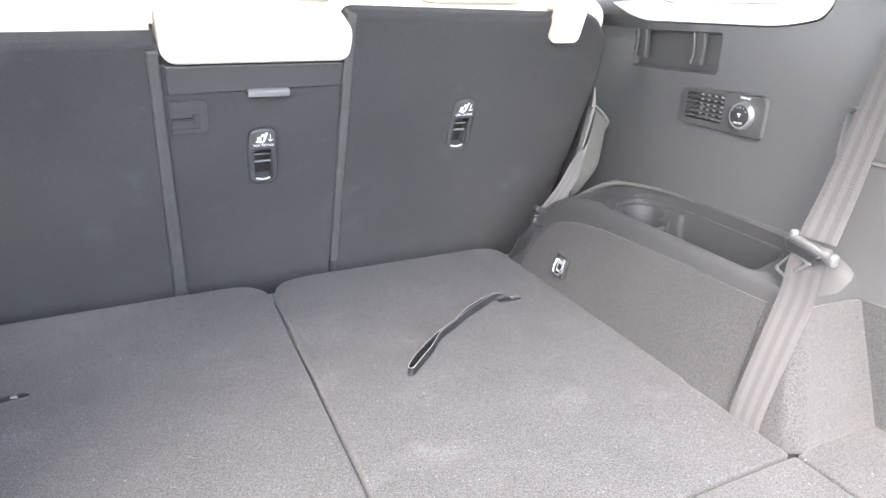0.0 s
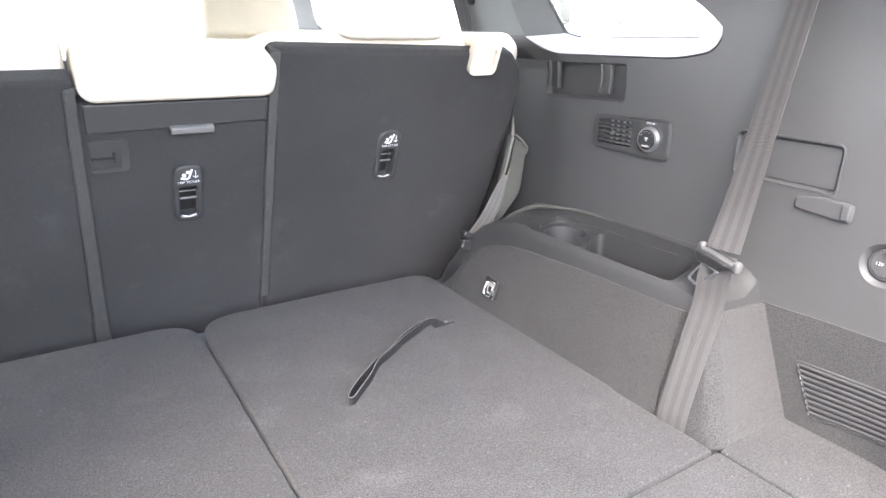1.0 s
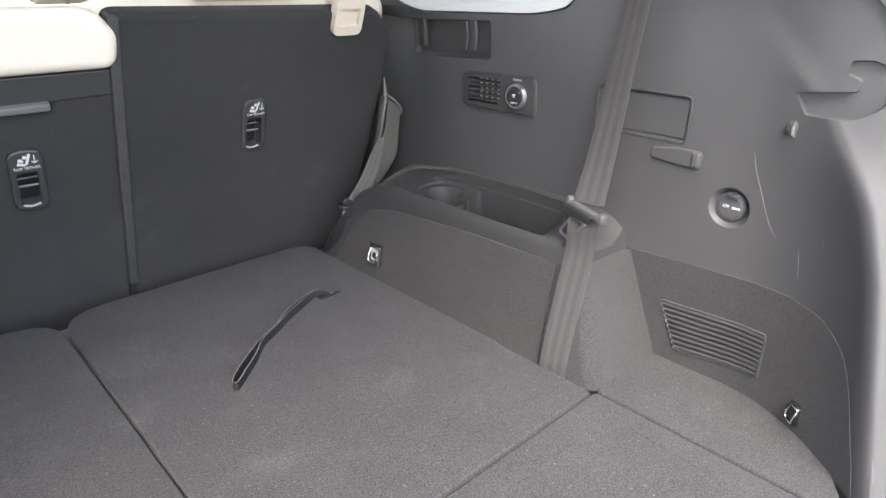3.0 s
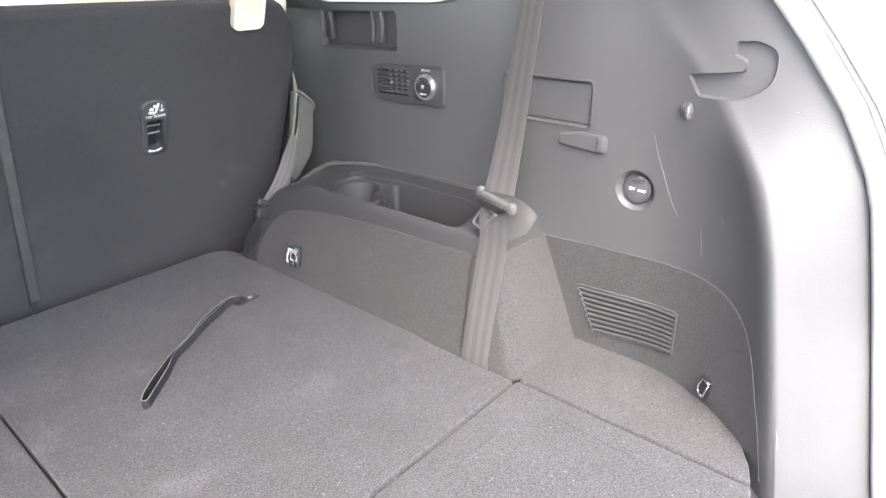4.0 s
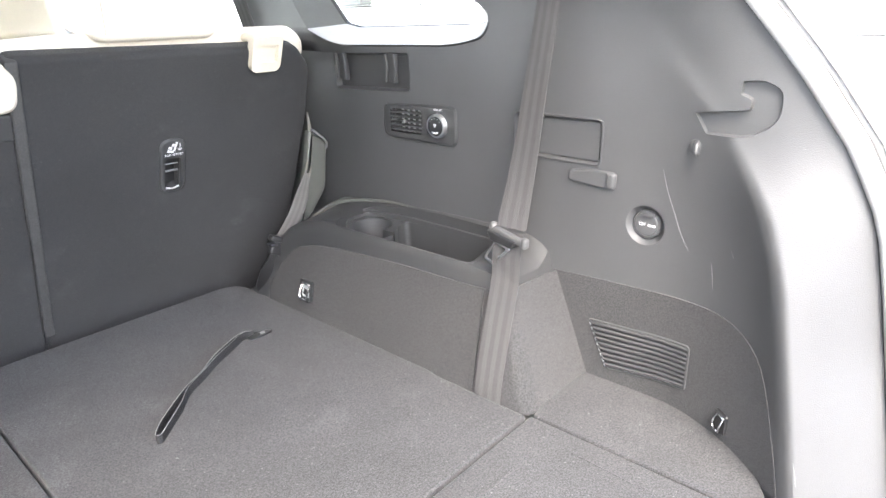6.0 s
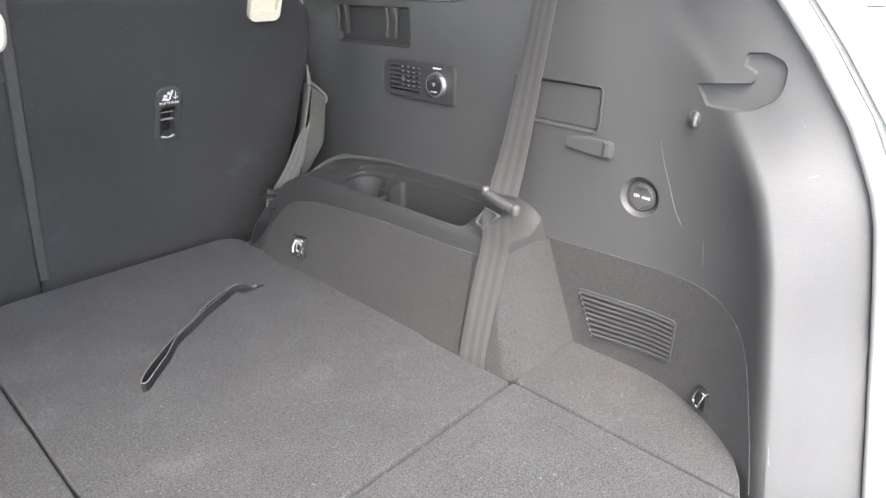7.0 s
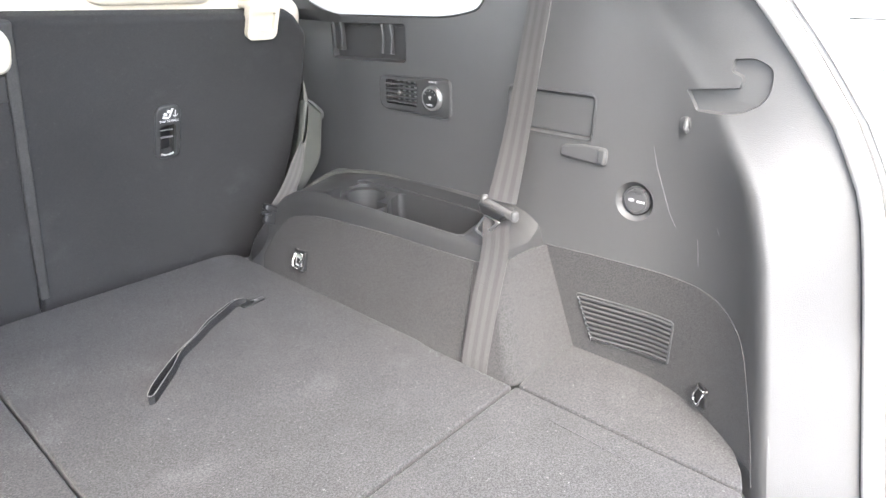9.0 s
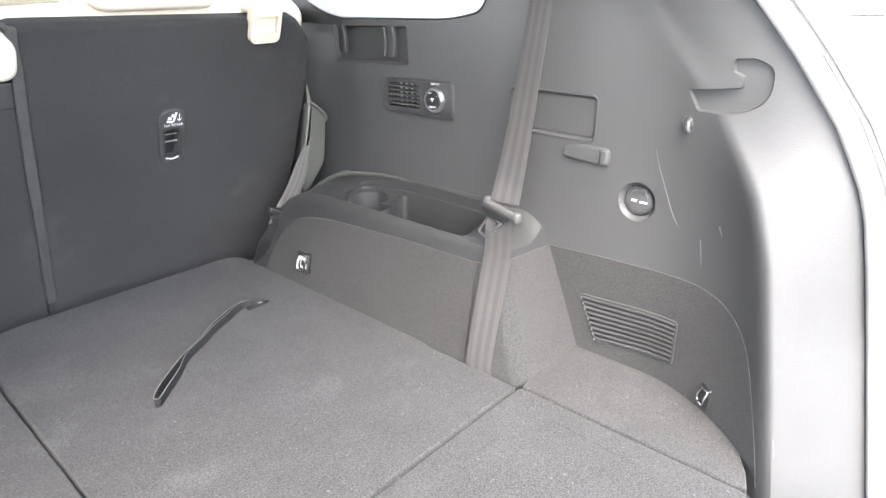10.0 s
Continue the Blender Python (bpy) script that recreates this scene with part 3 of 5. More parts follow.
def tray_cuts():
    step = rounded([(0.592, 0.142), (0.706, 0.176), (0.711, 0.400), (0.697, 0.528), (0.622, 0.516), (0.580, 0.480)], [0.016, 0.03, 0.03, 0.030, 0.04, 0.03], 8)
    opening = rounded([(0.597, 0.150), (0.704, 0.180), (0.7110, 0.30), (0.7110, 0.405), (0.696, 0.514), (0.632, 0.503), (0.594, 0.462)], [0.014, 0.03, 0.05, 0.03, 0.03, 0.04, 0.03], 8)
    inner = rounded([(0.598, 0.150), (0.704, 0.182), (0.7107, 0.30), (0.7107, 0.412), (0.672, 0.398), (0.597, 0.345)], [0.014, 0.03, 0.05, 0.014, 0.02, 0.016], 8)
    out = []
    for outline, z0, z1 in ((shrink(step, -0.006), 0.2048, 0.30), (step, 0.2032, 0.30), (opening, 0.1960, 0.30), (inner, 0.085, 0.30)):
        bm = bmesh.new()
        prism(bm, outline, lambda u, v, w: Vector((u, v, w)), z0, z1)
        out.append(bm)
    bm = bmesh.new()
    disc(bm, (0.6535, 0.4520, 0.098), (0, 0, 1), [(0.038, 0), (0.0415, 0.080), (0.0445, 0.13)], 48)
    out.append(bm)
    bm = bmesh.new()
    box(bm, (0.598, 0.372, 0.150), (0.645, 0.452, 0.30))
    out.append(bm)
    return out


arch = thing("wheel_arch_trim", (0.65, 0.35, -0.06), "dark plastic wheel arch trim with cup holder and open tray", "wheel arch")
body = part("tray_body", wheel_arch(), ARCHBLACK, arch, "smooth dark plastic top with tray and cup holder")
carved(body, tray_cuts())
soft = body.modifiers.new("soft_edges", "BEVEL")
soft.width, soft.segments, soft.limit_method, soft.angle_limit = 0.0035, 4, "ANGLE", radians(45)
bm = bmesh.new()
box(bm, (0.664, 0.440, 0.09), (0.692, 0.468, 0.150), 0.005, 3)
part("cup_step", bm, ARCHBLACK, arch)
# added lip draws the highlight where the top sweeps to the wall, fading out
bm = bmesh.new()
lip = smooth_path([(0.668, 0.672, 0.160), (0.688, 0.650, 0.183), (0.701, 0.622, 0.201), (0.708, 0.591, 0.2105), (0.712, 0.556, 0.2165), (0.715, 0.504, 0.2225), (0.717, 0.454, 0.2265), (0.7185, 0.390, 0.2265)], 6)
rows = []
for i, p in enumerate(lip):
    r = 0.0055 * (1 - i / (len(lip) - 1)) ** 0.6 + 0.0008
    d = (Vector(lip[min(i + 1, len(lip) - 1)]) - Vector(lip[max(i - 1, 0)])).normalized()
    a = d.cross(Vector((0, 0, 1))).normalized()
    b = d.cross(a)
    rows.append([Vector(p) + a * (r * math.cos(k * math.pi / 5)) + b * (r * math.sin(k * math.pi / 5)) for k in range(11)])
grid(bm, rows)
bmesh.ops.recalc_face_normals(bm, faces=bm.faces)
part("highlight_lip", bm, VINYL, arch, "added paler lip that draws the highlight along the wall")
left_arch = thing("wheel_arch_trim", (-0.65, 0.35, -0.06), "dark plastic wheel arch trim across the bay", "wheel arch")
part("tray_body", wheel_arch(-1), ARCHBLACK, left_arch)


def arch_cover(mirror=1):
    """Felt over the arch's inner and rear face, round its corner."""
    plan = [(0.553, 0.700)] + [(0.553, 0.69 - 0.03 * i) for i in range(23)]
    plan = [p for p in plan if p[1] > 0.028]
    for k in range(9):
        a = k / 8 * math.pi / 2
        plan.append((0.553 + 0.026 * (1 - math.cos(a)), 0.024 - 0.026 * math.sin(a)))
    plan += [(0.60, -0.0025), (0.63, -0.003), (0.66, -0.004), (0.69, -0.006), (0.705, -0.010), (0.716, -0.018)]
    rows = []
    for t in (-0.04, 0.0, 0.12, 0.3, 0.5, 0.7, 0.85, 0.96, 1.0, 1.0):
        row = []
        last = len(rows) == 9
        for x, y in plan:
            q = max(0.0, (x - 0.579) / (0.716 - 0.579))
            side = 1 - ease((x - 0.553) / 0.026)
            zs = lerp_table(ARCH, max(y, 0.0))[0] + 0.001 if q == 0 else 0.178 - 0.005 * q * q
            zs = max(zs, -0.01)
            z = zs * t
            lean = 0.030 * max(z, 0) / 0.17
            px = x + lean - 0.002 * side
            if q > 0:
                start = 0.579 + lean
                px = start + q * (0.7195 - start)
                y = -0.002 - 0.004 * q ** 6
            row.append(Vector(((px + (0.003 * side if last else 0)) * mirror, lean_y(y, z) + (0.003 * (1 - side) if last else 0), z)))
        rows.append(row)
    bm = bmesh.new()
    grid(bm, rows)
    return bm


cover = part("felt_cover", arch_cover(), FELT, arch, "grey needle felt cover")
part("felt_cover", arch_cover(-1), FELT, left_arch, "grey needle felt cover")
bm = bmesh.new()
tube(bm, [(0.5815, 0.111, 0.171), (0.5708, 0.110, 0.115), (0.5610, 0.112, 0.060), (0.5515, 0.113, 0.004)], 0.0009, 6)
part("seam", bm, BLACK, cover, "dark joint in the felt")

# felt on the niche's wall, down to its floor


def niche_felt():
    bm = bmesh.new()
    rows = []
    for t in (-0.03, 0.0, 0.15, 0.3, 0.45, 0.6, 0.75, 0.88, 0.96, 1.0, 1.0):
        last = len(rows) == 10
        row = []
        for u in heights(0.0, 1.0, 50):
            y = -0.350 * u
            for _ in range(4):
                top = max(lerp_table(NICHETOP, y)[0], -0.02)
                z = top * t if top > 0 else top
                y = 0.38 * max(z, 0) * (1 - u) - 0.350 * u
            row.append(Vector((side_x(y, max(z, -0.1)) - (-0.001 if last else 0.0022), y, z + (0.0003 if last else 0))))
        rows.append(row)
    grid(bm, rows)
    return bm


structure("trim_niche", niche_felt(), FELT, "grey needle felt lining of the side niche", category="wall lining")

# ---- folded third row ----
def third_seat(m, slot_x):
    outline = rounded([(0.0028, 0.003), (0.5485, 0.003), (0.5485, 0.19), (0.553, 0.21), (0.556, 0.843), (0.0028, 0.846)], [0.008, 0.005, 0.01, 0.01, 0.060, 0.090], 8)
    outline = [(p[0] * m, p[1]) for p in outline]
    seat = thing("folded_seat", (0.28 * m, 0.42, -0.12), "third row seat folded flat, grey carpeted back, black pull strap", "car seat", "folded third row seats")
    bm = bmesh.new()
    prism(bm, outline, lambda u, v, w: Vector((u, v, w)), -0.055, 0.0, 0.0050, 4)
    back = part("carpeted_back", bm, CARPET, seat, "grey carpeted seat back")
    bm = bmesh.new()
    inner = shrink(outline, 0.02)
    prism(bm, inner, lambda u, v, w: Vector((u, v, w)), -0.118, -0.052)
    part("cushion_side", bm, BLACK, seat, "dark folded cushion under the back")
    # slot plate, drawn wider in black to take in the shadow around it
    bm = bmesh.new()
    sx, sy = (slot_x - 0.014) * m, 0.566
    prism(bm, rounded([(sx - 0.024, sy - 0.011), (sx + 0.028, sy - 0.007), (sx + 0.028, sy + 0.006), (sx - 0.024, sy + 0.010)], [0.006, 0.006, 0.006, 0.006]),
          lambda u, v, w: Vector((u, v, w)), -0.004, 0.0022, 0.001)
    slot = part("strap_slot", bm, BLACK, seat, "black plastic strap slot, widened over the shadow beside it")
    bm = bmesh.new()
    box(bm, (sx + 0.004, sy - 0.003, 0.001), (sx + 0.013, sy + 0.003, 0.0042), 0.001, 2)
    part("slot_bar", bm, GREYTRIM, slot, "dull grey bar in the slot")
    # the loop runs out, opens at its end and comes back beside itself
    pts = [(0.426, 0.573, 0.003), (0.414, 0.575, 0.006), (0.400, 0.573, 0.0075), (0.366, 0.556, 0.0075), (0.324, 0.533, 0.0075), (0.284, 0.503, 0.0078), (0.240, 0.475, 0.0080), (0.206, 0.443, 0.0082), (0.170, 0.410, 0.0085), (0.149, 0.388, 0.0085)]
    apart = [0.001, 0.0012, 0.0014, 0.0034, 0.0030, 0.0014, 0.0020, 0.0060, 0.0068, 0.0050]
    out, back_way = [], []
    for i, p in enumerate(pts):
        q, r = Vector(pts[max(i - 1, 0)]), Vector(pts[min(i + 1, len(pts) - 1)])
        t = (r - q).normalized()
        nrm = Vector((-t.y, t.x, 0)).normalized() * apart[i]
        out.append(Vector(p) + nrm)
        back_way.append(Vector(p) - nrm)
    tip = Vector(pts[-1]) + (Vector(pts[-1]) - Vector(pts[-2])).normalized() * 0.006
    path = smooth_path(out + [tip] + back_way[::-1], 6)
    if m < 0:
        # this one lies towards the wheel arch
        path = [Matrix.Rotation(radians(35), 3, "Z") @ (p - Vector((0.449, 0.552, 0))) * 1.0 + Vector((-slot_x, 0.552, 0)) for p in path]
    # lies over at the slot and stands on edge at the loop's end
    lay = lambda t: 0.3 * (1 - min(t, 1 - t) * 2)
    bm = bmesh.new()
    ribbon(bm, path, lambda t: (-0.5 * lay(t), 0.8 * lay(t) - 0.05, 1), 0.0150, 0.0014, 8)
    strap = part("pull_strap", bm, STRAPCLOTH, seat, "black woven pull strap folded into a loop")
    # pale tube along the edge draws the webbing's sheen
    bm = bmesh.new()
    tube(bm, [p + Vector((-0.5 * lay(i / (len(path) - 1)), 0.8 * lay(i / (len(path) - 1)) - 0.05, 1)).normalized() * 0.0076 for i, p in enumerate(path)], 0.0007, 5)
    part("edge_sheen", bm, GREYTRIM, strap, "pale line for the sheen on the strap's edge")
    return seat


third_seat(1, 0.449)
third_seat(-1, 0.445)

# ---- second row ----
TILT = math.atan(0.4)
SB = Matrix.Translation((0, 0.89, 0)) @ Matrix.Rotation(TILT, 4, "X")


def on_back(u, w, v):
    """A place on the seat backs: across, up along the back, and ahead into it."""
    return SB @ Vector((u, v, w))


def soft_back(u, w, v):
    """As on_back, with the top falling away ahead."""
    drop = 0.55 * max(v - 0.025, 0) * max(0.0, min(1.0, (w - 0.35) / 0.25))
    return on_back(u, w - drop, v)


def pad(bm, outline, v0, v1, edge, seg=6):
    prism(bm, outline, on_back, v1, v0, edge, seg)


def tether(seat, panel, u, w):
    """Top tether anchor: plate, recess with two bars, icon and words."""
    outline = rounded([(u - 0.026, w - 0.060), (u + 0.026, w - 0.060), (u + 0.026, w + 0.060), (u - 0.026, w + 0.060)], 0.022, 7)
    hole = rounded([(u - 0.016, w - 0.052), (u + 0.016, w - 0.052), (u + 0.016, w + 0.018), (u - 0.016, w + 0.018)], 0.006, 6)
    cut = bmesh.new()
    prism(cut, shrink(hole, -0.002), on_back, -0.02, 0.026)
    carved(panel, [cut])
    bm = bmesh.new()
    prism(bm, outline, on_back, 0.002, -0.0055, 0.004, 4)
    plate = part("tether_plate", bm, SMOOTH, seat, "dark plastic top tether plate")
    cut = bmesh.new()
    prism(cut, hole, on_back, -0.02, 0.02)
    carved(plate, [cut])
    bm = bmesh.new()
    prism(bm, shrink(hole, -0.0015), on_back, 0.0245, 0.0225)
    part("recess_floor", bm, BLACK, plate)
    for dw, r in ((-0.018, 0.0022), (-0.002, 0.0014)):
        bm = bmesh.new()
        tube(bm, [on_back(u - 0.0165 + 0.033 * k / 6, w + dw, 0.009) for k in range(7)], r, 8)
        part("anchor_bar", bm, GREYTRIM, plate, "dull grey anchor bar")
    bm = bmesh.new()
    tube(bm, [on_back(u - 0.013 + 0.026 * k / 6, w - 0.0505 + 0.002 * math.cos(k / 3 * math.pi), -0.0035) for k in range(7)], 0.0016, 8)
    part("lip", bm, LIPGREY, plate, "pale lip of the recess")
    face = SB @ Matrix.Translation((u, -0.0058, w)) @ Matrix.Rotation(math.pi / 2, 4, "X")
    sign_text("TOP TETHER", 0.0068, face @ Matrix.Translation((0.001, 0.0265, 0)), WHITEINK, plate)
    bm = bmesh.new()
    to = lambda a, b, v: on_back(u + a, w + b, v)
    for shape in ([(-0.013, 0.034), (0.000, 0.031), (0.001, 0.035), (-0.011, 0.039)], [(-0.001, 0.034), (0.003, 0.034), (0.009, 0.053), (0.005, 0.054)],
                  [(-0.011, 0.041), (-0.003, 0.038), (-0.003, 0.044), (-0.009, 0.046)], [(-0.004, 0.046), (0.001, 0.044), (0.003, 0.050), (-0.002, 0.051)],
                  [(0.0125, 0.036), (0.0140, 0.036), (0.0140, 0.050), (0.0125, 0.050)], [(0.008, 0.040), (0.0095, 0.037), (0.0132, 0.0345), (0.0132, 0.0365)], [(0.0185, 0.040), (0.017, 0.037), (0.0132, 0.0345), (0.0132, 0.0365)]):
        prism(bm, [Vector(p) for p in shape], to, -0.0054, -0.0059)
    part("icon", bm, WHITEINK, plate, "white child seat icon", smooth=False)


def headrest(seat, u, name="headrest"):
    m = Matrix.Translation((u, 0.70, 0.655)) @ Matrix.Rotation(radians(8), 4, "X")
    to = lambda a, b, v: m @ Vector((a, v, b))
    outline = rounded([(-0.098, -0.092), (0.128, -0.092), (0.133, -0.02), (0.104, 0.125), (-0.090, 0.125), (-0.114, -0.02)], [0.040, 0.030, 0.10, 0.05, 0.05, 0.10], 8)
    bm = bmesh.new()
    prism(bm, outline, to, 0.075, -0.045, 0.021, 6)
    h = part(name, bm, LEATHER, seat, "stitched cream leather headrest", sharp=85)
    bm = bmesh.new()
    for du in (-0.0830, -0.0755):
        tube(bm, [to(du - 0.004 + 0.010 * (t - 0.5) ** 2, -0.088 + 0.19 * t, -0.0452 - 0.0002) for t in heights(0.06, 0.98, 14)], 0.0009, 6)
    part("seam", bm, surface("tan_thread", (0.40, 0.35, 0.28), 0.8), h, "double stitched seam")
    for du in (-0.06, 0.06):
        bm = bmesh.new()
        tube(bm, [m @ Vector((du, 0.02, -0.13)), m @ Vector((du, 0.02, -0.06))], 0.006, 10)
        part("post", bm, CHROME, h, "steel headrest post")


# right seat
seat = thing("passenger_seat", (0.44, 0.95, -0.12), "cream leather second row seat seen from its black cloth back", "car seat", "second row seats")
outline = rounded([(0.160, -0.075), (0.655, -0.075), (0.712, 0.04), (0.731, 0.25), (0.733, 0.42), (0.722, 0.530), (0.680, 0.577), (0.147, 0.588)], [0.01, 0.03, 0.04, 0.08, 0.07, 0.04, 0.04, 0.02], 6)
bm = bmesh.new()
pad(bm, outline, 0.0, 0.030, 0.012)
panel = part("back_panel", bm, BACKCLOTH, seat, "black cloth back panel")
tether(seat, panel, 0.412, 0.349)
bm = bmesh.new()
prism(bm, rounded([(0.160, -0.08), (0.700, -0.08), (0.722, 0.25), (0.728, 0.46), (0.724, 0.580), (0.680, 0.613), (0.22, 0.614), (0.138, 0.608)], [0.03, 0.05, 0.1, 0.06, 0.06, 0.05, 0.05, 0.022], 8), soft_back, 0.17, 0.031, 0.012)
part("cushion", bm, LEATHER, seat, "cream leather seat cushion", sharp=85)
bm = bmesh.new()
pad(bm, rounded([(0.1520, 0.010), (0.1695, 0.010), (0.1660, 0.585), (0.1480, 0.585)], 0.004, 3), -0.006, 0.02, 0.003, 3)
part("edge_strip", bm, STRIP, seat, "grey edge strip beside the seat joint")
headrest(seat, 0.378)
bm = bmesh.new()
outer = rounded([(0.575, 0.532), (0.643, 0.532), (0.643, 0.604), (0.575, 0.604)], [0.016, 0.016, 0.008, 0.008], 6)
inner = rounded([(0.5835, 0.551), (0.6345, 0.551), (0.6345, 0.587), (0.5835, 0.587)], 0.003, 6)
frame_of(outer, inner, bm, on_back, 0.006, -0.012, 0.008)
clip = part("release_handle", bm, CREAM, seat, "cream plastic seat release handle over the top edge")
bm = bmesh.new()
pad(bm, rounded([(0.5825, 0.550), (0.6355, 0.550), (0.6355, 0.588), (0.5825, 0.588)], 0.002, 3), -0.0030, 0.004, 0.0)
part("paddle", bm, CREAM, clip)
bm = bmesh.new()
prism(bm, rounded([(0.575, 0.592), (0.643, 0.592), (0.643, 0.609), (0.575, 0.609)], 0.007, 4), soft_back, 0.075, -0.0095, 0.006)
part("hood", bm, CREAM, clip)
clip.matrix_basis = Matrix.Translation((-0.008, 0, 0))

# middle seat, lower, with a cream pad above its panel
seat = thing("middle_seat", (0.0, 0.95, -0.12), "narrow second row middle seat with a black back and cream top", "car seat", "second row seats")
bm = bmesh.new()
pad(bm, rounded([(-0.1575, -0.075), (0.1530, -0.075), (0.1525, 0.498), (-0.1540, 0.498)], 0.006, 4), 0.004, 0.034, 0.004)
panel = part("back_panel", bm, BACKCLOTH, seat, "black cloth back panel")
tether(seat, panel, 0.006, 0.311)
bm = bmesh.new()
pad(bm, rounded([(-0.146, 0.444), (0.149, 0.452), (0.149, 0.4965), (-0.146, 0.4965)], 0.003, 4), -0.001, 0.02, 0.003)
part("upper_band", bm, SMOOTH, seat, "dark plastic band under the cream top")
bm = bmesh.new()
pad(bm, rounded([(-0.020, 0.440), (0.053, 0.440), (0.053, 0.4525), (-0.020, 0.4525)], 0.003, 4), -0.012, 0.0, 0.003)
part("pull_lip", bm, GREYTRIM, seat, "pale grey pull lip")
bm = bmesh.new()
prism(bm, rounded([(-0.150, 0.502), (0.158, 0.502), (0.162, 0.560), (0.125, 0.604), (-0.150, 0.608)], [0.028, 0.028, 0.04, 0.06, 0.028], 8), soft_back, 0.15, -0.020, 0.019)
part("cushion", bm, LEATHER, seat, "cream leather cushion top", sharp=85)
bm = bmesh.new()
plate_out = rounded([(-0.145, 0.370), (-0.086, 0.370), (-0.086, 0.432), (-0.145, 0.432)], [0.004, 0.012, 0.012, 0.004], 5)
plate_in = rounded([(-0.144, 0.378), (-0.098, 0.378), (-0.098, 0.416), (-0.144, 0.416)], [0.002, 0.006, 0.006, 0.002], 5)
frame_of(plate_out, plate_in, bm, on_back, 0.01, 0.000, 0.009)
latch = part("latch_plate", bm, SMOOTH, seat, "dark plastic latch surround")
bm = bmesh.new()
pad(bm, shrink(plate_in, -0.001), 0.003, 0.012, 0.0)
part("latch_floor", bm, SMOOTH, latch)
bm = bmesh.new()
pad(bm, rounded([(-0.144, 0.395), (-0.109, 0.395), (-0.109, 0.399), (-0.144, 0.399)], 0.001, 2), 0.0, 0.006, 0.0)
pad(bm, rounded([(-0.111, 0.388), (-0.107, 0.388), (-0.107, 0.406), (-0.111, 0.406)], 0.001, 2), 0.0, 0.006, 0.0)
part("latch_key", bm, BLACK, latch)

# left seat
seat = thing("passenger_seat", (-0.44, 0.95, -0.12), "cream leather second row seat with a dusty black cloth back", "car seat", "second row seats")
bm = bmesh.new()
pad(bm, rounded([(-0.178, -0.075), (-0.655, -0.075), (-0.725, 0.10), (-0.730, 0.45), (-0.715, 0.530), (-0.153, 0.537)], [0.01, 0.03, 0.05, 0.06, 0.04, 0.008], 6), 0.0, 0.045, 0.010)
part("back_panel", bm, BACKCLOTH, seat, "dusty black cloth back panel")
bm = bmesh.new()
prism(bm, rounded([(-0.168, -0.08), (-0.700, -0.08), (-0.722, 0.25), (-0.722, 0.50), (-0.700, 0.600), (-0.158, 0.606)], [0.03, 0.05, 0.1, 0.05, 0.045, 0.03], 8), soft_back, 0.17, 0.046, 0.014)
part("cushion", bm, LEATHER, seat, "cream leather seat cushion", sharp=85)
bm = bmesh.new()
pad(bm, rounded([(-0.180, -0.035), (-0.1535, -0.035), (-0.1525, 0.525), (-0.170, 0.525)], 0.005, 4), -0.006, 0.02, 0.004, 4)
part("edge_strip", bm, STRIP, seat, "worn grey edge strip beside the seat joint")
headrest(seat, -0.42)

# front passenger seat, of which the headrest shows above the second row
seat = thing("front_seat", (0.44, 1.85, -0.12), "pale cream leather front seat with headrest", "car seat")
lean = Matrix.Translation((0.462, 1.66, 0.036)) @ Matrix.Rotation(radians(-14), 4, "X")
to = lambda a, b, v: lean @ Vector((a, v, b))
bm = bmesh.new()
prism(bm, rounded([(-0.24, -0.10), (0.24, -0.10), (0.24, 0.38), (0.15, 0.52), (-0.15, 0.52), (-0.24, 0.38)], [0.05, 0.05, 0.1, 0.06, 0.06, 0.1], 6), to, 0.12, 0.0, 0.035, 5)
part("backrest", bm, LEATHER, seat, "cream leather backrest")
bm = bmesh.new()
prism(bm, rounded([(-0.165, 0.545), (0.165, 0.545), (0.150, 0.70), (0.122, 0.778), (-0.130, 0.778), (-0.154, 0.70)], [0.03, 0.03, 0.06, 0.05, 0.05, 0.06], 8), to, 0.13, 0.02, 0.020, 5)
head = part("headrest", bm, LEATHER, seat, "cream leather headrest", sharp=85)
for du in (-0.07, 0.07):
    bm = bmesh.new()
    tube(bm, [to(du, 0.49, 0.07), to(du, 0.57, 0.07)], 0.007, 10)
    part("post", bm, CHROME, head, "steel headrest post")
bm = bmesh.new()
tube(bm, smooth_path([to(-0.151, 0.575, 0.06), to(-0.153, 0.585, 0.06), to(-0.151, 0.60, 0.06)], 4), 0.010, 10)
part("button", bm, CREAM, head)
bm = bmesh.new()
box(bm, (0.19, 1.62, -0.12), (0.67, 2.2, 0.06), 0.05, 4)
part("seat_base", bm, LEATHER, seat, "cream leather seat base")

# ---- belts ----
belt = thing("seat_belt", (0.55, 0.07, 0.0), "grey third row seat belt hanging from its guide past the tray", "seat belt", "seat belts")
bm = bmesh.new()
path = smooth_path([(0.693, 0.060, 0.672), (0.688, 0.0645, 0.640), (0.677, 0.070, 0.566), (0.661, 0.0735, 0.480), (0.642, 0.074, 0.400), (0.621, 0.0725, 0.335), (0.597, 0.069, 0.280)], 10)
ribbon(bm, path, lambda t: (0.28 - 0.40 * t ** 3, 0.96, 0.1 + 0.15 * t), lambda t: 0.048, 0.0014, 14)
part("upper_webbing", bm, BELT, belt, "grey ribbed webbing")
bm = bmesh.new()
path = smooth_path([(0.592, 0.068, 0.276), (0.580, 0.066, 0.240), (0.5775, 0.066, 0.200), (0.563, 0.071, 0.120), (0.5475, 0.077, 0.020), (0.5475, 0.078, -0.03)], 10)
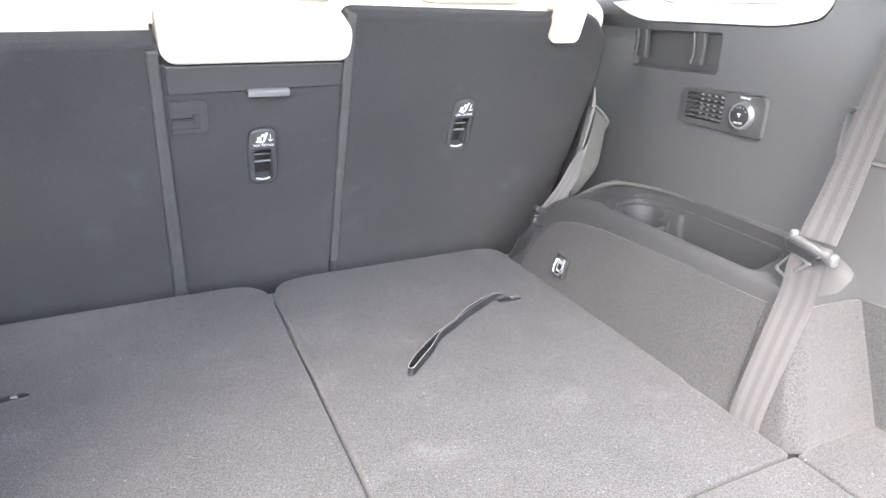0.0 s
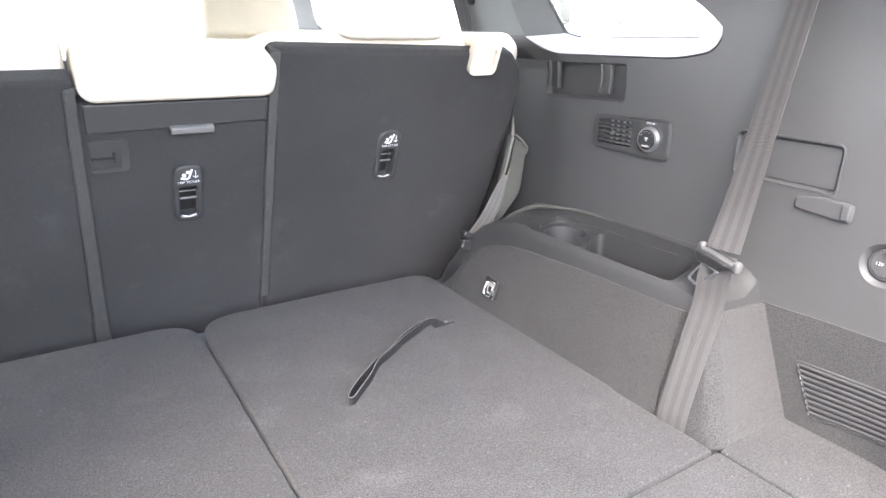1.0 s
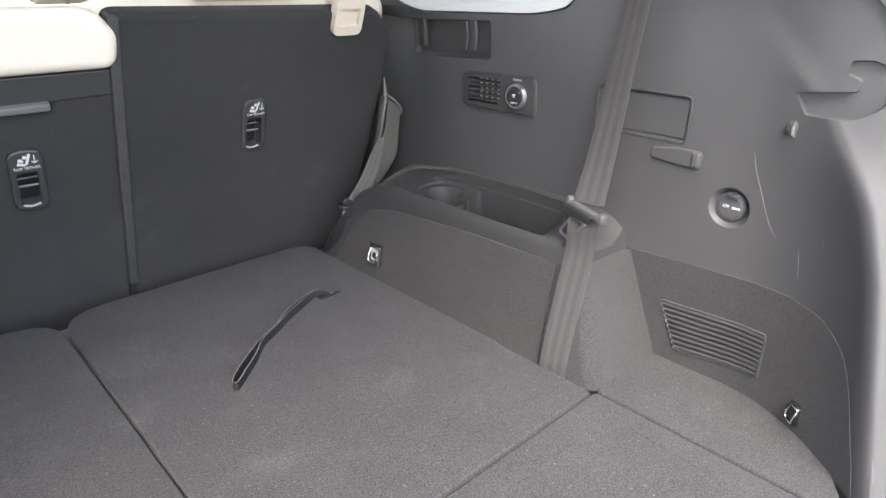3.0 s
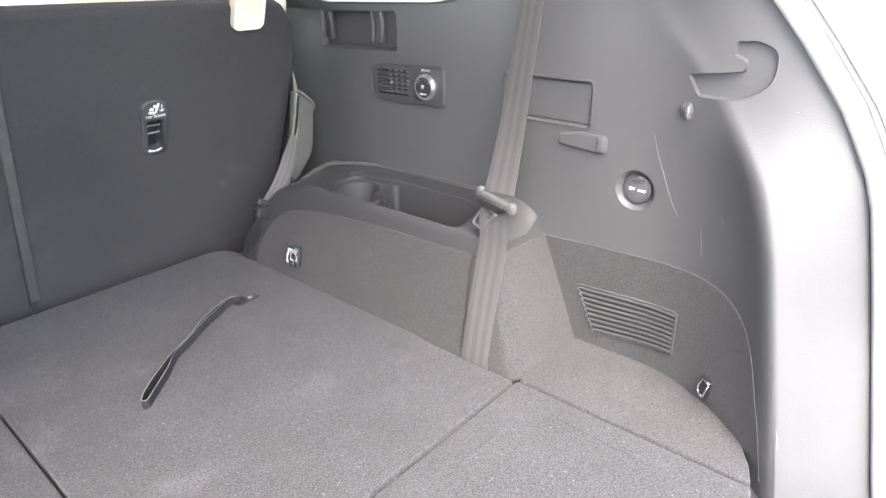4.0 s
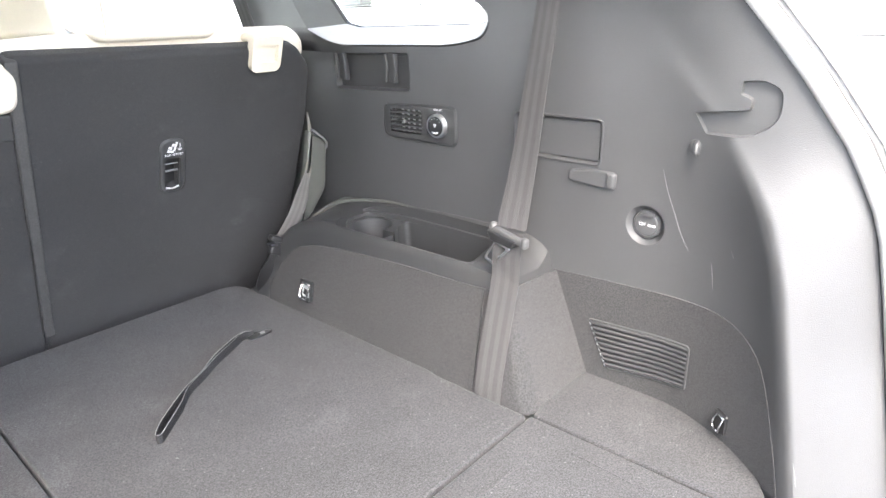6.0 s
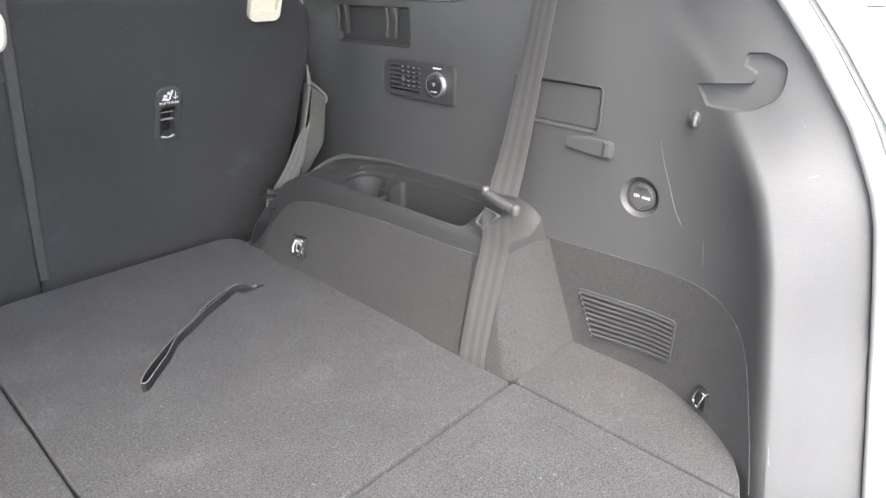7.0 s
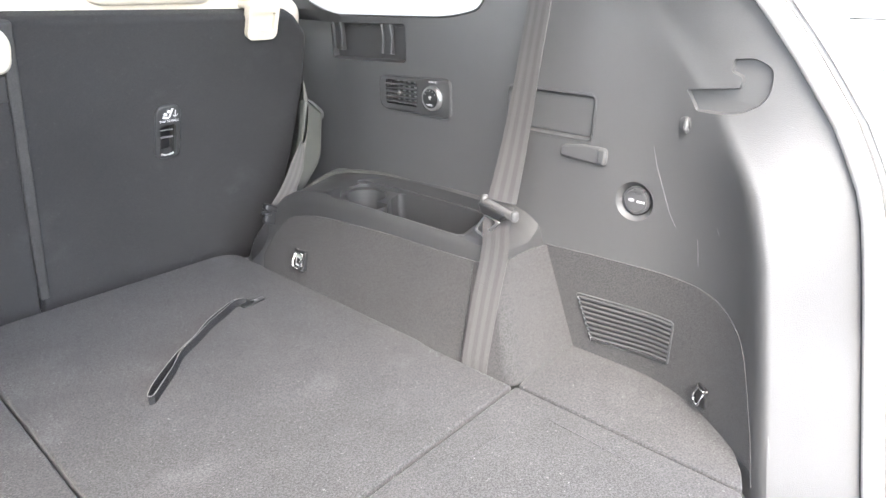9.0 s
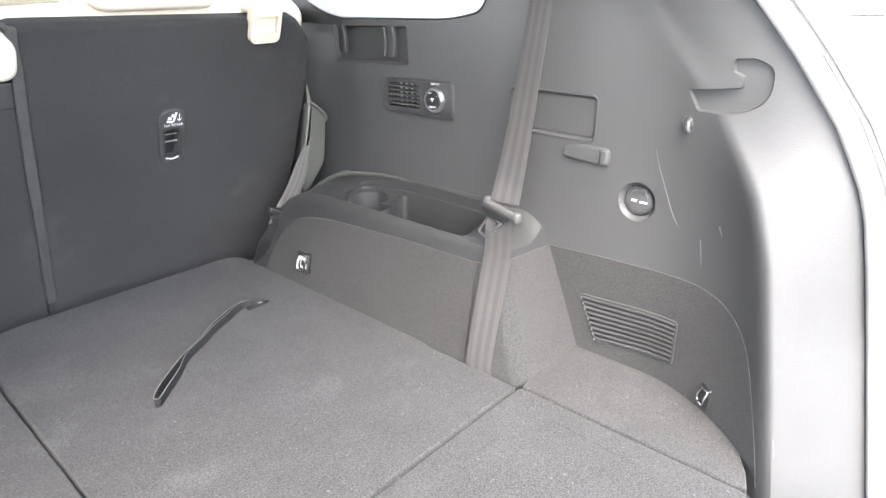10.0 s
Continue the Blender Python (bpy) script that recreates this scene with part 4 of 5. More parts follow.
ribbon(bm, path, lambda t: (-0.15, 1, 0.12 - 0.1 * t), lambda t: 0.047, 0.0014, 14)
part("lower_webbing", bm, BELT, belt, "grey ribbed webbing")
# tongue: a rounded bar over the webbing with a steel plate below
tm = Matrix.Translation((0.586, 0.066, 0.276)) @ Matrix.Rotation(radians(-14), 4, "Z") @ Matrix.Rotation(radians(6), 4, "X")
to = lambda a, b, v: tm @ Vector((v, -a, b))
bm = bmesh.new()
box(bm, (-0.0065, -0.043, -0.0105), (0.005, 0.041, 0.0020), 0.0050, 4, tm)
for end in (-0.038, 0.035):
    box(bm, (-0.0072, end - 0.0060, -0.0112), (0.0055, end + 0.0060, 0.0065), 0.0052, 4, tm)
tongue = part("belt_tongue", bm, surface("worn_grey_plastic", (0.050, 0.049, 0.049), 0.55, grain=0.06, patch=0.1), belt, "worn grey plastic belt tongue")
bm = bmesh.new()
prism(bm, rounded([(-0.043, -0.056), (-0.019, -0.058), (0.018, -0.018), (-0.019, -0.020)], [0.006, 0.006, 0.002, 0.002], 5), to, -0.0085, -0.0120, 0.0012)
plate = part("latch_steel", bm, SILVER, tongue, "chromed steel latch plate")
cut = bmesh.new()
prism(cut, rounded([(-0.0375, -0.0528), (-0.0205, -0.0543), (0.0125, -0.019), (-0.0170, -0.020)], 0.003, 4), to, 0.01, -0.03)
carved(plate, [cut])
bm = bmesh.new()
prism(bm, rounded([(-0.043, -0.006), (0.026, -0.004), (0.018, -0.016), (0.000, -0.019), (-0.030, -0.0225)], 0.004, 4), to, 0.003, -0.0105, 0.003)
part("tongue_neck", bm, BLACK, tongue)
# upper guide
bm = bmesh.new()
gx = side_x(0.062, 0.665)
prism(bm, rounded([(-0.044, -0.014), (0.036, -0.024), (0.042, 0.014), (0.026, 0.040), (-0.028, 0.042), (-0.046, 0.012)], 0.016, 6), lambda a, b, v: Vector((gx + v, 0.068 - a, 0.675 + b)), 0.01, -0.026, 0.010, 4)
part("belt_guide", bm, BLACK, belt, "black plastic belt guide on the pillar")

belt = thing("seat_belt", (0.55, 0.68, 0.0), "grey second row belt beside the seat back", "seat belt", "seat belts")
bm = bmesh.new()
path = smooth_path([(0.690, 0.700, 0.275), (0.682, 0.696, 0.255), (0.669, 0.692, 0.230), (0.649, 0.688, 0.196), (0.622, 0.684, 0.163), (0.600, 0.682, 0.141), (0.584, 0.680, 0.128)], 10)
ribbon(bm, path, lambda t: (0.75, -0.35, -0.45), lambda t: 0.006 + 0.026 * ease(t * 2.0), 0.0014, 12)
part("webbing", bm, PALEBELT, belt, "grey webbing")
bm = bmesh.new()
turned = Matrix.Translation((0.578, 0.668, 0.138)) @ Matrix.Rotation(radians(26), 4, "Y") @ Matrix.Scale(1.3, 4)
box(bm, (-0.024, -0.008, -0.004), (0.024, 0.006, 0.006), 0.003, 3, turned)
box(bm, (-0.026, -0.011, -0.006), (-0.012, 0.004, 0.000), 0.003, 3, turned @ Matrix.Rotation(radians(-20), 4, "Y"))
box(bm, (-0.016, -0.004, -0.026), (0.016, 0.006, 0.0), 0.004, 3, turned)
part("belt_tongue", bm, BLACK, belt, "black plastic belt tongue")
bm = bmesh.new()
path = smooth_path([(0.580, 0.676, 0.124), (0.572, 0.680, 0.108), (0.562, 0.688, 0.088), (0.552, 0.700, 0.066), (0.552, 0.722, 0.030), (0.572, 0.760, -0.03)], 8)
ribbon(bm, path, lambda t: (0.8, -0.4, -0.3), 0.024, 0.003, 8)
part("stalk", bm, BLACK, belt, "dark belt stalk")
bm = bmesh.new()
prism(bm, rounded([(1.025, 0.690), (1.000, 0.674), (0.962, 0.646), (0.955, 0.668), (0.965, 0.692), (1.005, 0.704)], 0.010, 5), lambda u, v, w: Vector((0.765 + w, u - 0.015, v - 0.01)), 0.0, -0.022, 0.010, 4)
part("belt_guide", bm, BLACK, belt, "black belt guide on the pillar")
bm = bmesh.new()
path = smooth_path([(0.742, 0.990, 0.672), (0.741, 0.968, 0.630), (0.742, 0.945, 0.570), (0.742, 0.935, 0.500)], 8)
ribbon(bm, path, lambda t: (-0.15, 1, 0.3), 0.040, 0.0014, 8)
part("upper_webbing", bm, BELT, belt, "grey ribbed webbing")

# side bolster between the seat back and the wall
bolster = thing("side_bolster", (0.68, 0.74, 0.10), "grey-beige side bolster trim beside the second row seat", "car trim")
bm = bmesh.new()
outline = rounded([(0.702, 0.358), (0.748, 0.322), (0.738, 0.215), (0.690, 0.160), (0.650, 0.135), (0.672, 0.220), (0.690, 0.280)], [0.006, 0.012, 0.06, 0.04, 0.01, 0.05, 0.05], 8)
prism(bm, outline, lambda u, v, w: Vector((u, 0.692 + w + (0.36 - v) * 0.04, v)), 0.018, 0.0, 0.008, 5)
part("bolster_pad", bm, VINYL, bolster)
bm = bmesh.new()
tube(bm, smooth_path([(0.708, 0.694, 0.357), (0.726, 0.693, 0.343), (0.746, 0.694, 0.323), (0.745, 0.696, 0.308)], 6), 0.0026, 8)
part("piping", bm, GREYTRIM, bolster)
# the seat's leather edge, coloured darker for the shade it lies in
bm = bmesh.new()
path = smooth_path([(0.7080, 0.704, 0.395), (0.7080, 0.702, 0.350), (0.7000, 0.700, 0.300), (0.6880, 0.699, 0.255), (0.6720, 0.698, 0.215), (0.6550, 0.698, 0.180)], 8)
ribbon(bm, path, lambda t: (0.8, -0.35, -0.4), lambda t: 0.002 + 0.011 * math.sin(math.pi * min(t * 1.15, 1.0)), 0.006, 6)
part("leather_edge", bm, surface("shaded_beige_leather", (0.080, 0.074, 0.062), 0.55, grain=0.05, patch=0.1), bolster, "seat's leather edge with its shade put into the beige")

# ---- fittings on the right wall ----
def on_wall(y, z, out=0.0):
    """A place on the right wall, out metres in front of it."""
    return Vector((side_x(y, z) - out, y, z))


def plate_on(outline, lo, hi, edge=0.0, seg=3):
    bm = bmesh.new()
    prism(bm, outline, lambda u, v, w: on_wall(u, v, w), lo, hi, edge, seg)
    return bm


# rear air vent with its fan knob
vent = thing("rear_air_vent", (0.72, 0.38, 0.395), "black rear air vent panel with grid and fan knob", "air vent")
PANEL = rounded([(0.470, 0.362), (0.284, 0.358), (0.284, 0.428), (0.470, 0.424)], [0.020, 0.014, 0.014, 0.018], 6)
bm = plate_on(PANEL, -0.004, 0.004, 0.003)
face = part("panel", bm, ARCHBLACK, vent, "black panel")
carved(face, [plate_on([p + Vector((0.006, -0.003)) for p in VENT], -0.02, 0.02)])
bm = bmesh.new()
tube(bm, [on_wall(p[0], p[1], 0.0028) for p in shrink(PANEL, -0.0012)] + [on_wall(*shrink(PANEL, -0.0012)[0], 0.0028)], 0.0012, 6)
part("rim", bm, SMOOTH, vent, "satin rim")
# paler than the other slats: the light on these vanes is in their colour
for i in range(4):
    y = 0.4235 - 0.0148 * i
    bm = bmesh.new()
    box(bm, (-0.0005, -0.0050, -0.0215), (0.0005, 0.0050, 0.0215), 0.0003, 1, Matrix.Translation(on_wall(y, 0.395, -0.0035)) @ Matrix.Rotation(radians(-22), 4, "Z"))
    part("upright_slat", bm, LITVANE, vent, "upright vane, paler for the light it catches")
for i in range(2):
    bm = bmesh.new()
    box(bm, (-0.006, -0.0010, -0.0215), (0.004, 0.0010, 0.0215), 0.0004, 1, Matrix.Translation(on_wall(0.4485 - 0.010 * i, 0.395, -0.004)))
    part("upright_slat", bm, SMOOTH, vent)
for i in range(5):
    z = 0.3785 + 0.0083 * i
    bm = bmesh.new()
    box(bm, (-0.005, -0.042, -0.0012), (0.005, 0.042, 0.0012), 0.0006, 1, Matrix.Translation(on_wall(0.41, z, 0.001)) @ Matrix.Rotation(radians(-14), 4, "Y"))
    part("cross_slat", bm, SMOOTH, vent)
bm = bmesh.new()
box(bm, (-0.002, -0.042, -0.024), (0.002, 0.042, 0.024), 0, 1, Matrix.Translation(on_wall(0.41, 0.395, -0.024)))
part("duct", bm, BLACK, vent)
bm = bmesh.new()
box(bm, (-0.003, -0.0022, -0.0028), (0.003, 0.0022, 0.0028), 0.001, 1, Matrix.Translation(on_wall(0.412, 0.395, 0.006)))
part("slider", bm, GREYTRIM, vent)
bm = bmesh.new()
kc = on_wall(0.3265, 0.393, 0.003)
disc(bm, kc, (-1, 0, 0), [(0.0228, 0.0), (0.0224, 0.006), (0.0212, 0.0088)], 36)
knob = part("fan_knob", bm, SILVER, vent, "silver rimmed round fan knob")
bm = bmesh.new()
disc(bm, kc + Vector((-0.0086, 0, 0)), (-1, 0, 0), [(0.0180, 0.0), (0.0175, 0.0012)], 36)
part("knob_face", bm, BLACK, knob, "black knob face")
facing = lambda y, z, out: Matrix.Translation(on_wall(y, z, out)) @ Matrix(((0, 0, -1, 0), (-1, 0, 0, 0), (0, 1, 0, 0), (0, 0, 0, 1)))
bm = bmesh.new()
for a in range(3):
    t = a * 2 * math.pi / 3 + 0.5
    disc(bm, kc + Vector((-0.0100, 0.0022 * math.cos(t), 0.002 + 0.0022 * math.sin(t))), (-1, 0, 0), [(0.0017, 0), (0.0016, 0.0003)], 8)
for a in range(5):
    t = math.radians(35 + 27.5 * a)
    disc(bm, kc + Vector((-0.0100, 0.0145 * math.cos(t), 0.0145 * math.sin(t))), (-1, 0, 0), [(0.0009, 0), (0.0008, 0.0003)], 8)
part("fan_icon", bm, WHITEINK, knob)
sign_text("REAR A/C", 0.0048, facing(0.326, 0.4215, 0.0043), WHITEINK, vent)
sign_text("ON/OFF", 0.0048, facing(0.3265, 0.3815, 0.0134), WHITEINK, knob)
vent.matrix_basis = Matrix.Translation((0, -0.006, 0.003)) @ vent.matrix_basis

# upper holder with two upright ribs at its ends
holder = thing("upper_holder", (0.74, 0.50, 0.46), "dark plastic recessed holder with upright ribs", "storage")
bm = plate_on(shrink(UPPER, 0.007), -0.0145, -0.0125)
part("back", bm, SMOOTH, holder)
for y in (0.616, 0.583, 0.456, 0.432):
    bm = bmesh.new()
    tube(bm, [on_wall(y - 0.004 * math.sin(t * math.pi), 0.468 + 0.052 * t, 0.0005) for t in heights(0, 1, 9)], 0.0028, 8)
    part("rib", bm, SMOOTH, holder, "upright rib")
for y0, y1 in ((0.614, 0.585), (0.454, 0.434)):
    bm = plate_on(rounded([(y0, 0.466), (y1, 0.465), (y1, 0.521), (y0, 0.523)], 0.003, 3), -0.0125, -0.004, 0.002)
    part("rib_web", bm, SMOOTH, holder)

# shallow compartment with a lid panel
comp = thing("side_compartment", (0.73, 0.08, 0.36), "shallow framed compartment lid in the side trim", "storage")
bm = bmesh.new()
rows = [[on_wall(*p, o) for p in shrink(HOLD, d)] for d, o in ((-0.0034, -0.001), (-0.0026, 0.0008), (-0.0012, 0.0014), (0.0004, 0.0011), (0.0012, -0.0004), (0.0016, -0.004))]
grid(bm, rows, closed=True)
part("frame", bm, SMOOTH, comp, "smooth dark frame")
bm = plate_on(shrink(HOLD, 0.0042), -0.0102, -0.0042, 0.002)
part("lid", bm, PLASTIC, comp, "grained dark lid")

# release lever
lever = thing("release_lever", (0.71, 0.01, 0.34), "dark plastic pull lever on the side trim", "lever")
bm = plate_on(rounded([(0.044, 0.3515), (0.044, 0.3345), (-0.0370, 0.3275), (-0.0385, 0.3560), (0.005, 0.3570)], [0.0075, 0.0075, 0.008, 0.008, 0.01], 6), -0.002, 0.0050, 0.0032, 4)
part("grip", bm, PLASTIC, lever)
bm = plate_on(rounded([(-0.024, 0.3545), (-0.023, 0.3315), (-0.0355, 0.3310), (-0.0365, 0.3545)], [0.003, 0.003, 0.005, 0.005], 5), 0.002, 0.0080, 0.0030, 4)
part("end_cap", bm, PLASTIC, lever, "raised thumb end")

# 12 V socket
sock = thing("power_socket", (0.72, *SOCKET), "round capped power socket in a dished recess", "socket")
sx = side_x(*SOCKET)
bm = bmesh.new()
disc(bm, (sx + 0.011, *SOCKET), (-1, 0, 0), [(0.0222, 0.0), (0.0222, 0.004), (0.0205, 0.006), (0.0185, 0.006), (0.0180, 0.004)], 40)
part("ring", bm, PLASTIC, sock)
bm = bmesh.new()
disc(bm, (sx + 0.008, *SOCKET), (-1, 0, 0), [(0.0180, 0.0), (0.0178, 0.003), (0.0165, 0.0042), (0.006, 0.0046)], 40)
cap = part("cap", bm, PLASTIC, sock, "black cap with white marking")
bm = bmesh.new()
box(bm, (-0.004, -0.008, -0.004), (0.003, 0.008, 0.004), 0.002, 2, Matrix.Translation((sx + 0.004, SOCKET[0] - 0.004, SOCKET[1] + 0.0165)))
part("lift_tab", bm, SMOOTH, cap)
sign_text("12V", 0.0066, facing(SOCKET[0] + 0.0060, SOCKET[1] + 0.001, -0.0025), WHITEINK, cap)
bm = bmesh.new()
for k in range(4):
    box(bm, (-0.0002, -0.0011, -0.0015), (0.0002, 0.0011, 0.0015), 0, 1, Matrix.Translation((sx + 0.0028, SOCKET[0] - 0.0045 - 0.0031 * k, SOCKET[1])))
part("marking_bars", bm, WHITEINK, cap)

# small coat hook
hook = thing("coat_hook", (0.70, -0.148, 0.40), "small plastic coat hook on the side trim", "hook")
bm = bmesh.new()
disc(bm, on_wall(-0.156, 0.411, -0.002), (-1, 0, 0), [(0.0110, 0), (0.0100, 0.003), (0.006, 0.0045)], 24)
part("base", bm, SMOOTH, hook)
bm = bmesh.new()
tube(bm, smooth_path([on_wall(-0.158, 0.418, 0.002), on_wall(-0.160, 0.414, 0.010), on_wall(-0.161, 0.406, 0.012), on_wall(-0.162, 0.403, 0.008)], 6), 0.0032, 8)
part("peg", bm, PLASTIC, hook, "worn peg")

# slatted air outlet on the niche's felt
def finer(outline, most=0.012):
    """The outline with its long edges divided."""
    out = []
    for i, q in enumerate(outline):
        r = outline[(i + 1) % len(outline)]
        n = max(1, math.ceil((Vector(r) - Vector(q)).length / most))
        out += [Vector(q).lerp(Vector(r), k / n) for k in range(n)]
    return out


def on_niche(y, z, out=0.0):
    return Vector((side_x(y, z) - 0.002 - out, y, z))


grille = thing("air_outlet_grille", (0.71, -0.09, 0.03), "dark plastic slatted air outlet in the felt niche", "grille")
GR = rounded([(-0.004, 0.104), (-0.041, 0.022), (-0.178, 0.038), (-0.179, 0.113)], [0.005, 0.016, 0.006, 0.006], 5)
bm = bmesh.new()
GR = finer(GR)
rows = [[on_niche(*p, o) for p in shrink(GR, d)] for d, o in ((-0.0012, -0.001), (-0.0006, 0.0014), (0.0008, 0.0026), (0.0024, 0.0024), (0.0034, 0.0006))]
grid(bm, rows, closed=True)
part("frame", bm, SMOOTH, grille, "smooth dark frame")
bm = bmesh.new()
rows = []
for t in heights(0.03, 0.97, 6):
    y0, y1, z0, z1 = -0.007 - 0.035 * t, -0.177, 0.104 - 0.081 * t, 0.112 - 0.073 * t
    rows.append([on_niche(y0 + (y1 - y0) * s, z0 + (z1 - z0) * s, 0.0008) for s in heights(0.01, 0.99, 12)])
grid(bm, rows)
part("backing", bm, BLACK, grille)
for i in range(9):
    t = (i + 0.62) / 9.3
    z0, z1 = 0.104 - 0.080 * t, 0.112 - 0.073 * t
    y0, y1 = -0.008 - 0.035 * t, -0.1765
    bm = bmesh.new()
    rows = []
    for k in range(13):
        s = k / 12
        y, z = y0 + (y1 - y0) * s, z0 + (z1 - z0) * s
        rows.append([on_niche(y, z + dz, o) for dz, o in ((-0.0030, 0.0008), (-0.0028, 0.0024), (-0.0014, 0.0042), (0.0002, 0.0044), (0.0014, 0.0030), (0.0020, 0.0008))])
    grid(bm, rows)
    slat = part("slat", bm, SMOOTH, grille)
    # silver tube puts the left edge's highlight on the slat
    bm = bmesh.new()
    tube(bm, [on_niche(y0 + 0.0012 * k, z0 - 0.0022 + 0.0022 * k, 0.0036) for k in (-0.6, 0.2, 1.0)], 0.0007, 6)
    part("slat_glint", bm, SILVER, slat, "silver bit that draws the highlight on the slat's end")


def tie_down(at, right, up, size, label, rich=True):
    """A chromed tie-down loop in a small framed pocket."""
    t = thing("tie_down_hook", at, label, "tie-down hook", "tie-down hooks")
    right, up = Vector(right).normalized(), Vector(up).normalized()
    out = right.cross(up).normalized()
    p = lambda a, b, c: Vector(at) + right * a * size + up * b * size + out * c * size
    bm = bmesh.new()
    prism(bm, rounded([(-0.5, -0.6), (0.5, -0.6), (0.5, 0.6), (-0.5, 0.6)], 0.12, 4), lambda u, v, w: p(u, v, w), -0.05, 0.10, 0.05)
    part("cup", bm, BLACK, t, "dark plastic cup")
    bm = bmesh.new()
    tube(bm, smooth_path([p(-0.33, 0.38, 0.1), p(-0.36, -0.05, 0.30), p(-0.30, -0.40, 0.32), p(0, -0.48, 0.32), p(0.30, -0.40, 0.32), p(0.36, -0.05, 0.30), p(0.33, 0.38, 0.1)], 6), 0.060 * size, 8)
    part("loop", bm, CHROME, t, "chromed steel loop")
    bm = bmesh.new()
    tube(bm, [p(-0.45, 0.42, 0.14), p(0.45, 0.42, 0.14)], 0.075 * size, 8)
    part("pin", bm, CHROME, t)
    if not rich:
        return t
    bm = bmesh.new()
    prism(bm, rounded([(-0.30, -0.36), (0.26, -0.36), (0.26, 0.34), (-0.30, 0.34)], 0.05, 3), lambda u, v, w: p(u, v, w), 0.09, 0.15, 0.03)
    part("tab", bm, STEEL, t, "bright steel tab")
    for a, b, c, d in ((-0.46, 0.30, -0.46, -0.52), (0.46, 0.40, 0.46, -0.56), (-0.46, 0.58, -0.10, 0.62), (0.05, -0.62, 0.46, -0.58)):
        bm = bmesh.new()
        tube(bm, [p(a, b, 0.16), p((a + c) / 2, (b + d) / 2, 0.20), p(c, d, 0.16)], 0.045 * size, 6)
        part("edge_clip", bm, CHROME, t, "chromed edge clip")
    bm = bmesh.new()
    prism(bm, rounded([(-0.18, -0.18), (0.10, -0.26), (0.14, 0.10), (-0.12, 0.16)], 0.03, 3), lambda u, v, w: p(u, v, w), 0.15, 0.17)
    part("slot", bm, BLACK, t, "dark slot in the tab")
    return t


tie_down((0.5565, 0.559, 0.056), (0, -1, 0), (0.18, 0, 1), 0.036, "chromed tie-down hook in the wheel arch felt")
ry, rz = -0.246, 0.030
tie_down((side_x(ry, rz) - 0.004, ry, rz), (-0.70, -0.71, 0), (0, 0, 1), 0.026, "chromed tie-down hook low in the side niche", rich=False)

# scuffs and scratches on the side trim
for pts in ([(-0.1098, 0.3712), (-0.118, 0.344), (-0.1302, 0.3157), (-0.146, 0.280), (-0.1598, 0.2599)], [(-0.196, 0.255), (-0.200, 0.235), (-0.203, 0.215)],
            [(-0.2237, 0.2833), (-0.2295, 0.2725)], [(-0.285, 0.425), (-0.292, 0.426)], [(-0.31, 0.372), (-0.318, 0.376)], [(-0.3545, 0.0640), (-0.3590, 0.050), (-0.3630, 0.0360)]):
    bm = bmesh.new()
    tube(bm, smooth_path([on_wall(y, z, 0.0001) for y, z in pts], 5), lambda t: 0.00015 + 0.0003 * math.sin(math.pi * t), 5)
    part("scratch", bm, GREYTRIM if len(pts) > 3 else SCUFF, wall_right, "pale scratch")

# ---- outside ----
bm = bmesh.new()
rows = [[Vector((x, y, -0.75)) for x in (-900, -40, -8, 2.6)] for y in (-900, -40, -4, 4, 40, 900)]
grid(bm, rows)
rows = [[Vector((x, y, -0.754)) for x in (2.59, 2.62)] for y in (-900, -40, -4, 4, 40, 900)]
grid(bm, rows)
rows = [[Vector((x, y, -0.75)) for x in (2.61, 8, 40, 900)] for y in (-900, -40, -4, 4, 40, 900)]
grid(bm, rows)
structure("ground", bm, CONCRETE, "pale concrete driveway with a joint", category="ground")
house = thing("house", (4.0, 4.0, -0.75), "white house with horizontal lap siding", "house")
# wall coloured dark so the lap shadows show between the planks
bm = bmesh.new()
box(bm, (4.03, -7.0, -0.75), (4.30, 16.0, 5.2))
part("wall", bm, JOINTSHADE, house, "wall darkened to draw the lap shadows between the planks")
bm = bmesh.new()
box(bm, (3.99, -7.05, -0.75), (4.05, 16.0, -0.115), 0.01)
part("foundation", bm, CONCRETE, house, "concrete foundation strip")
bm = bmesh.new()
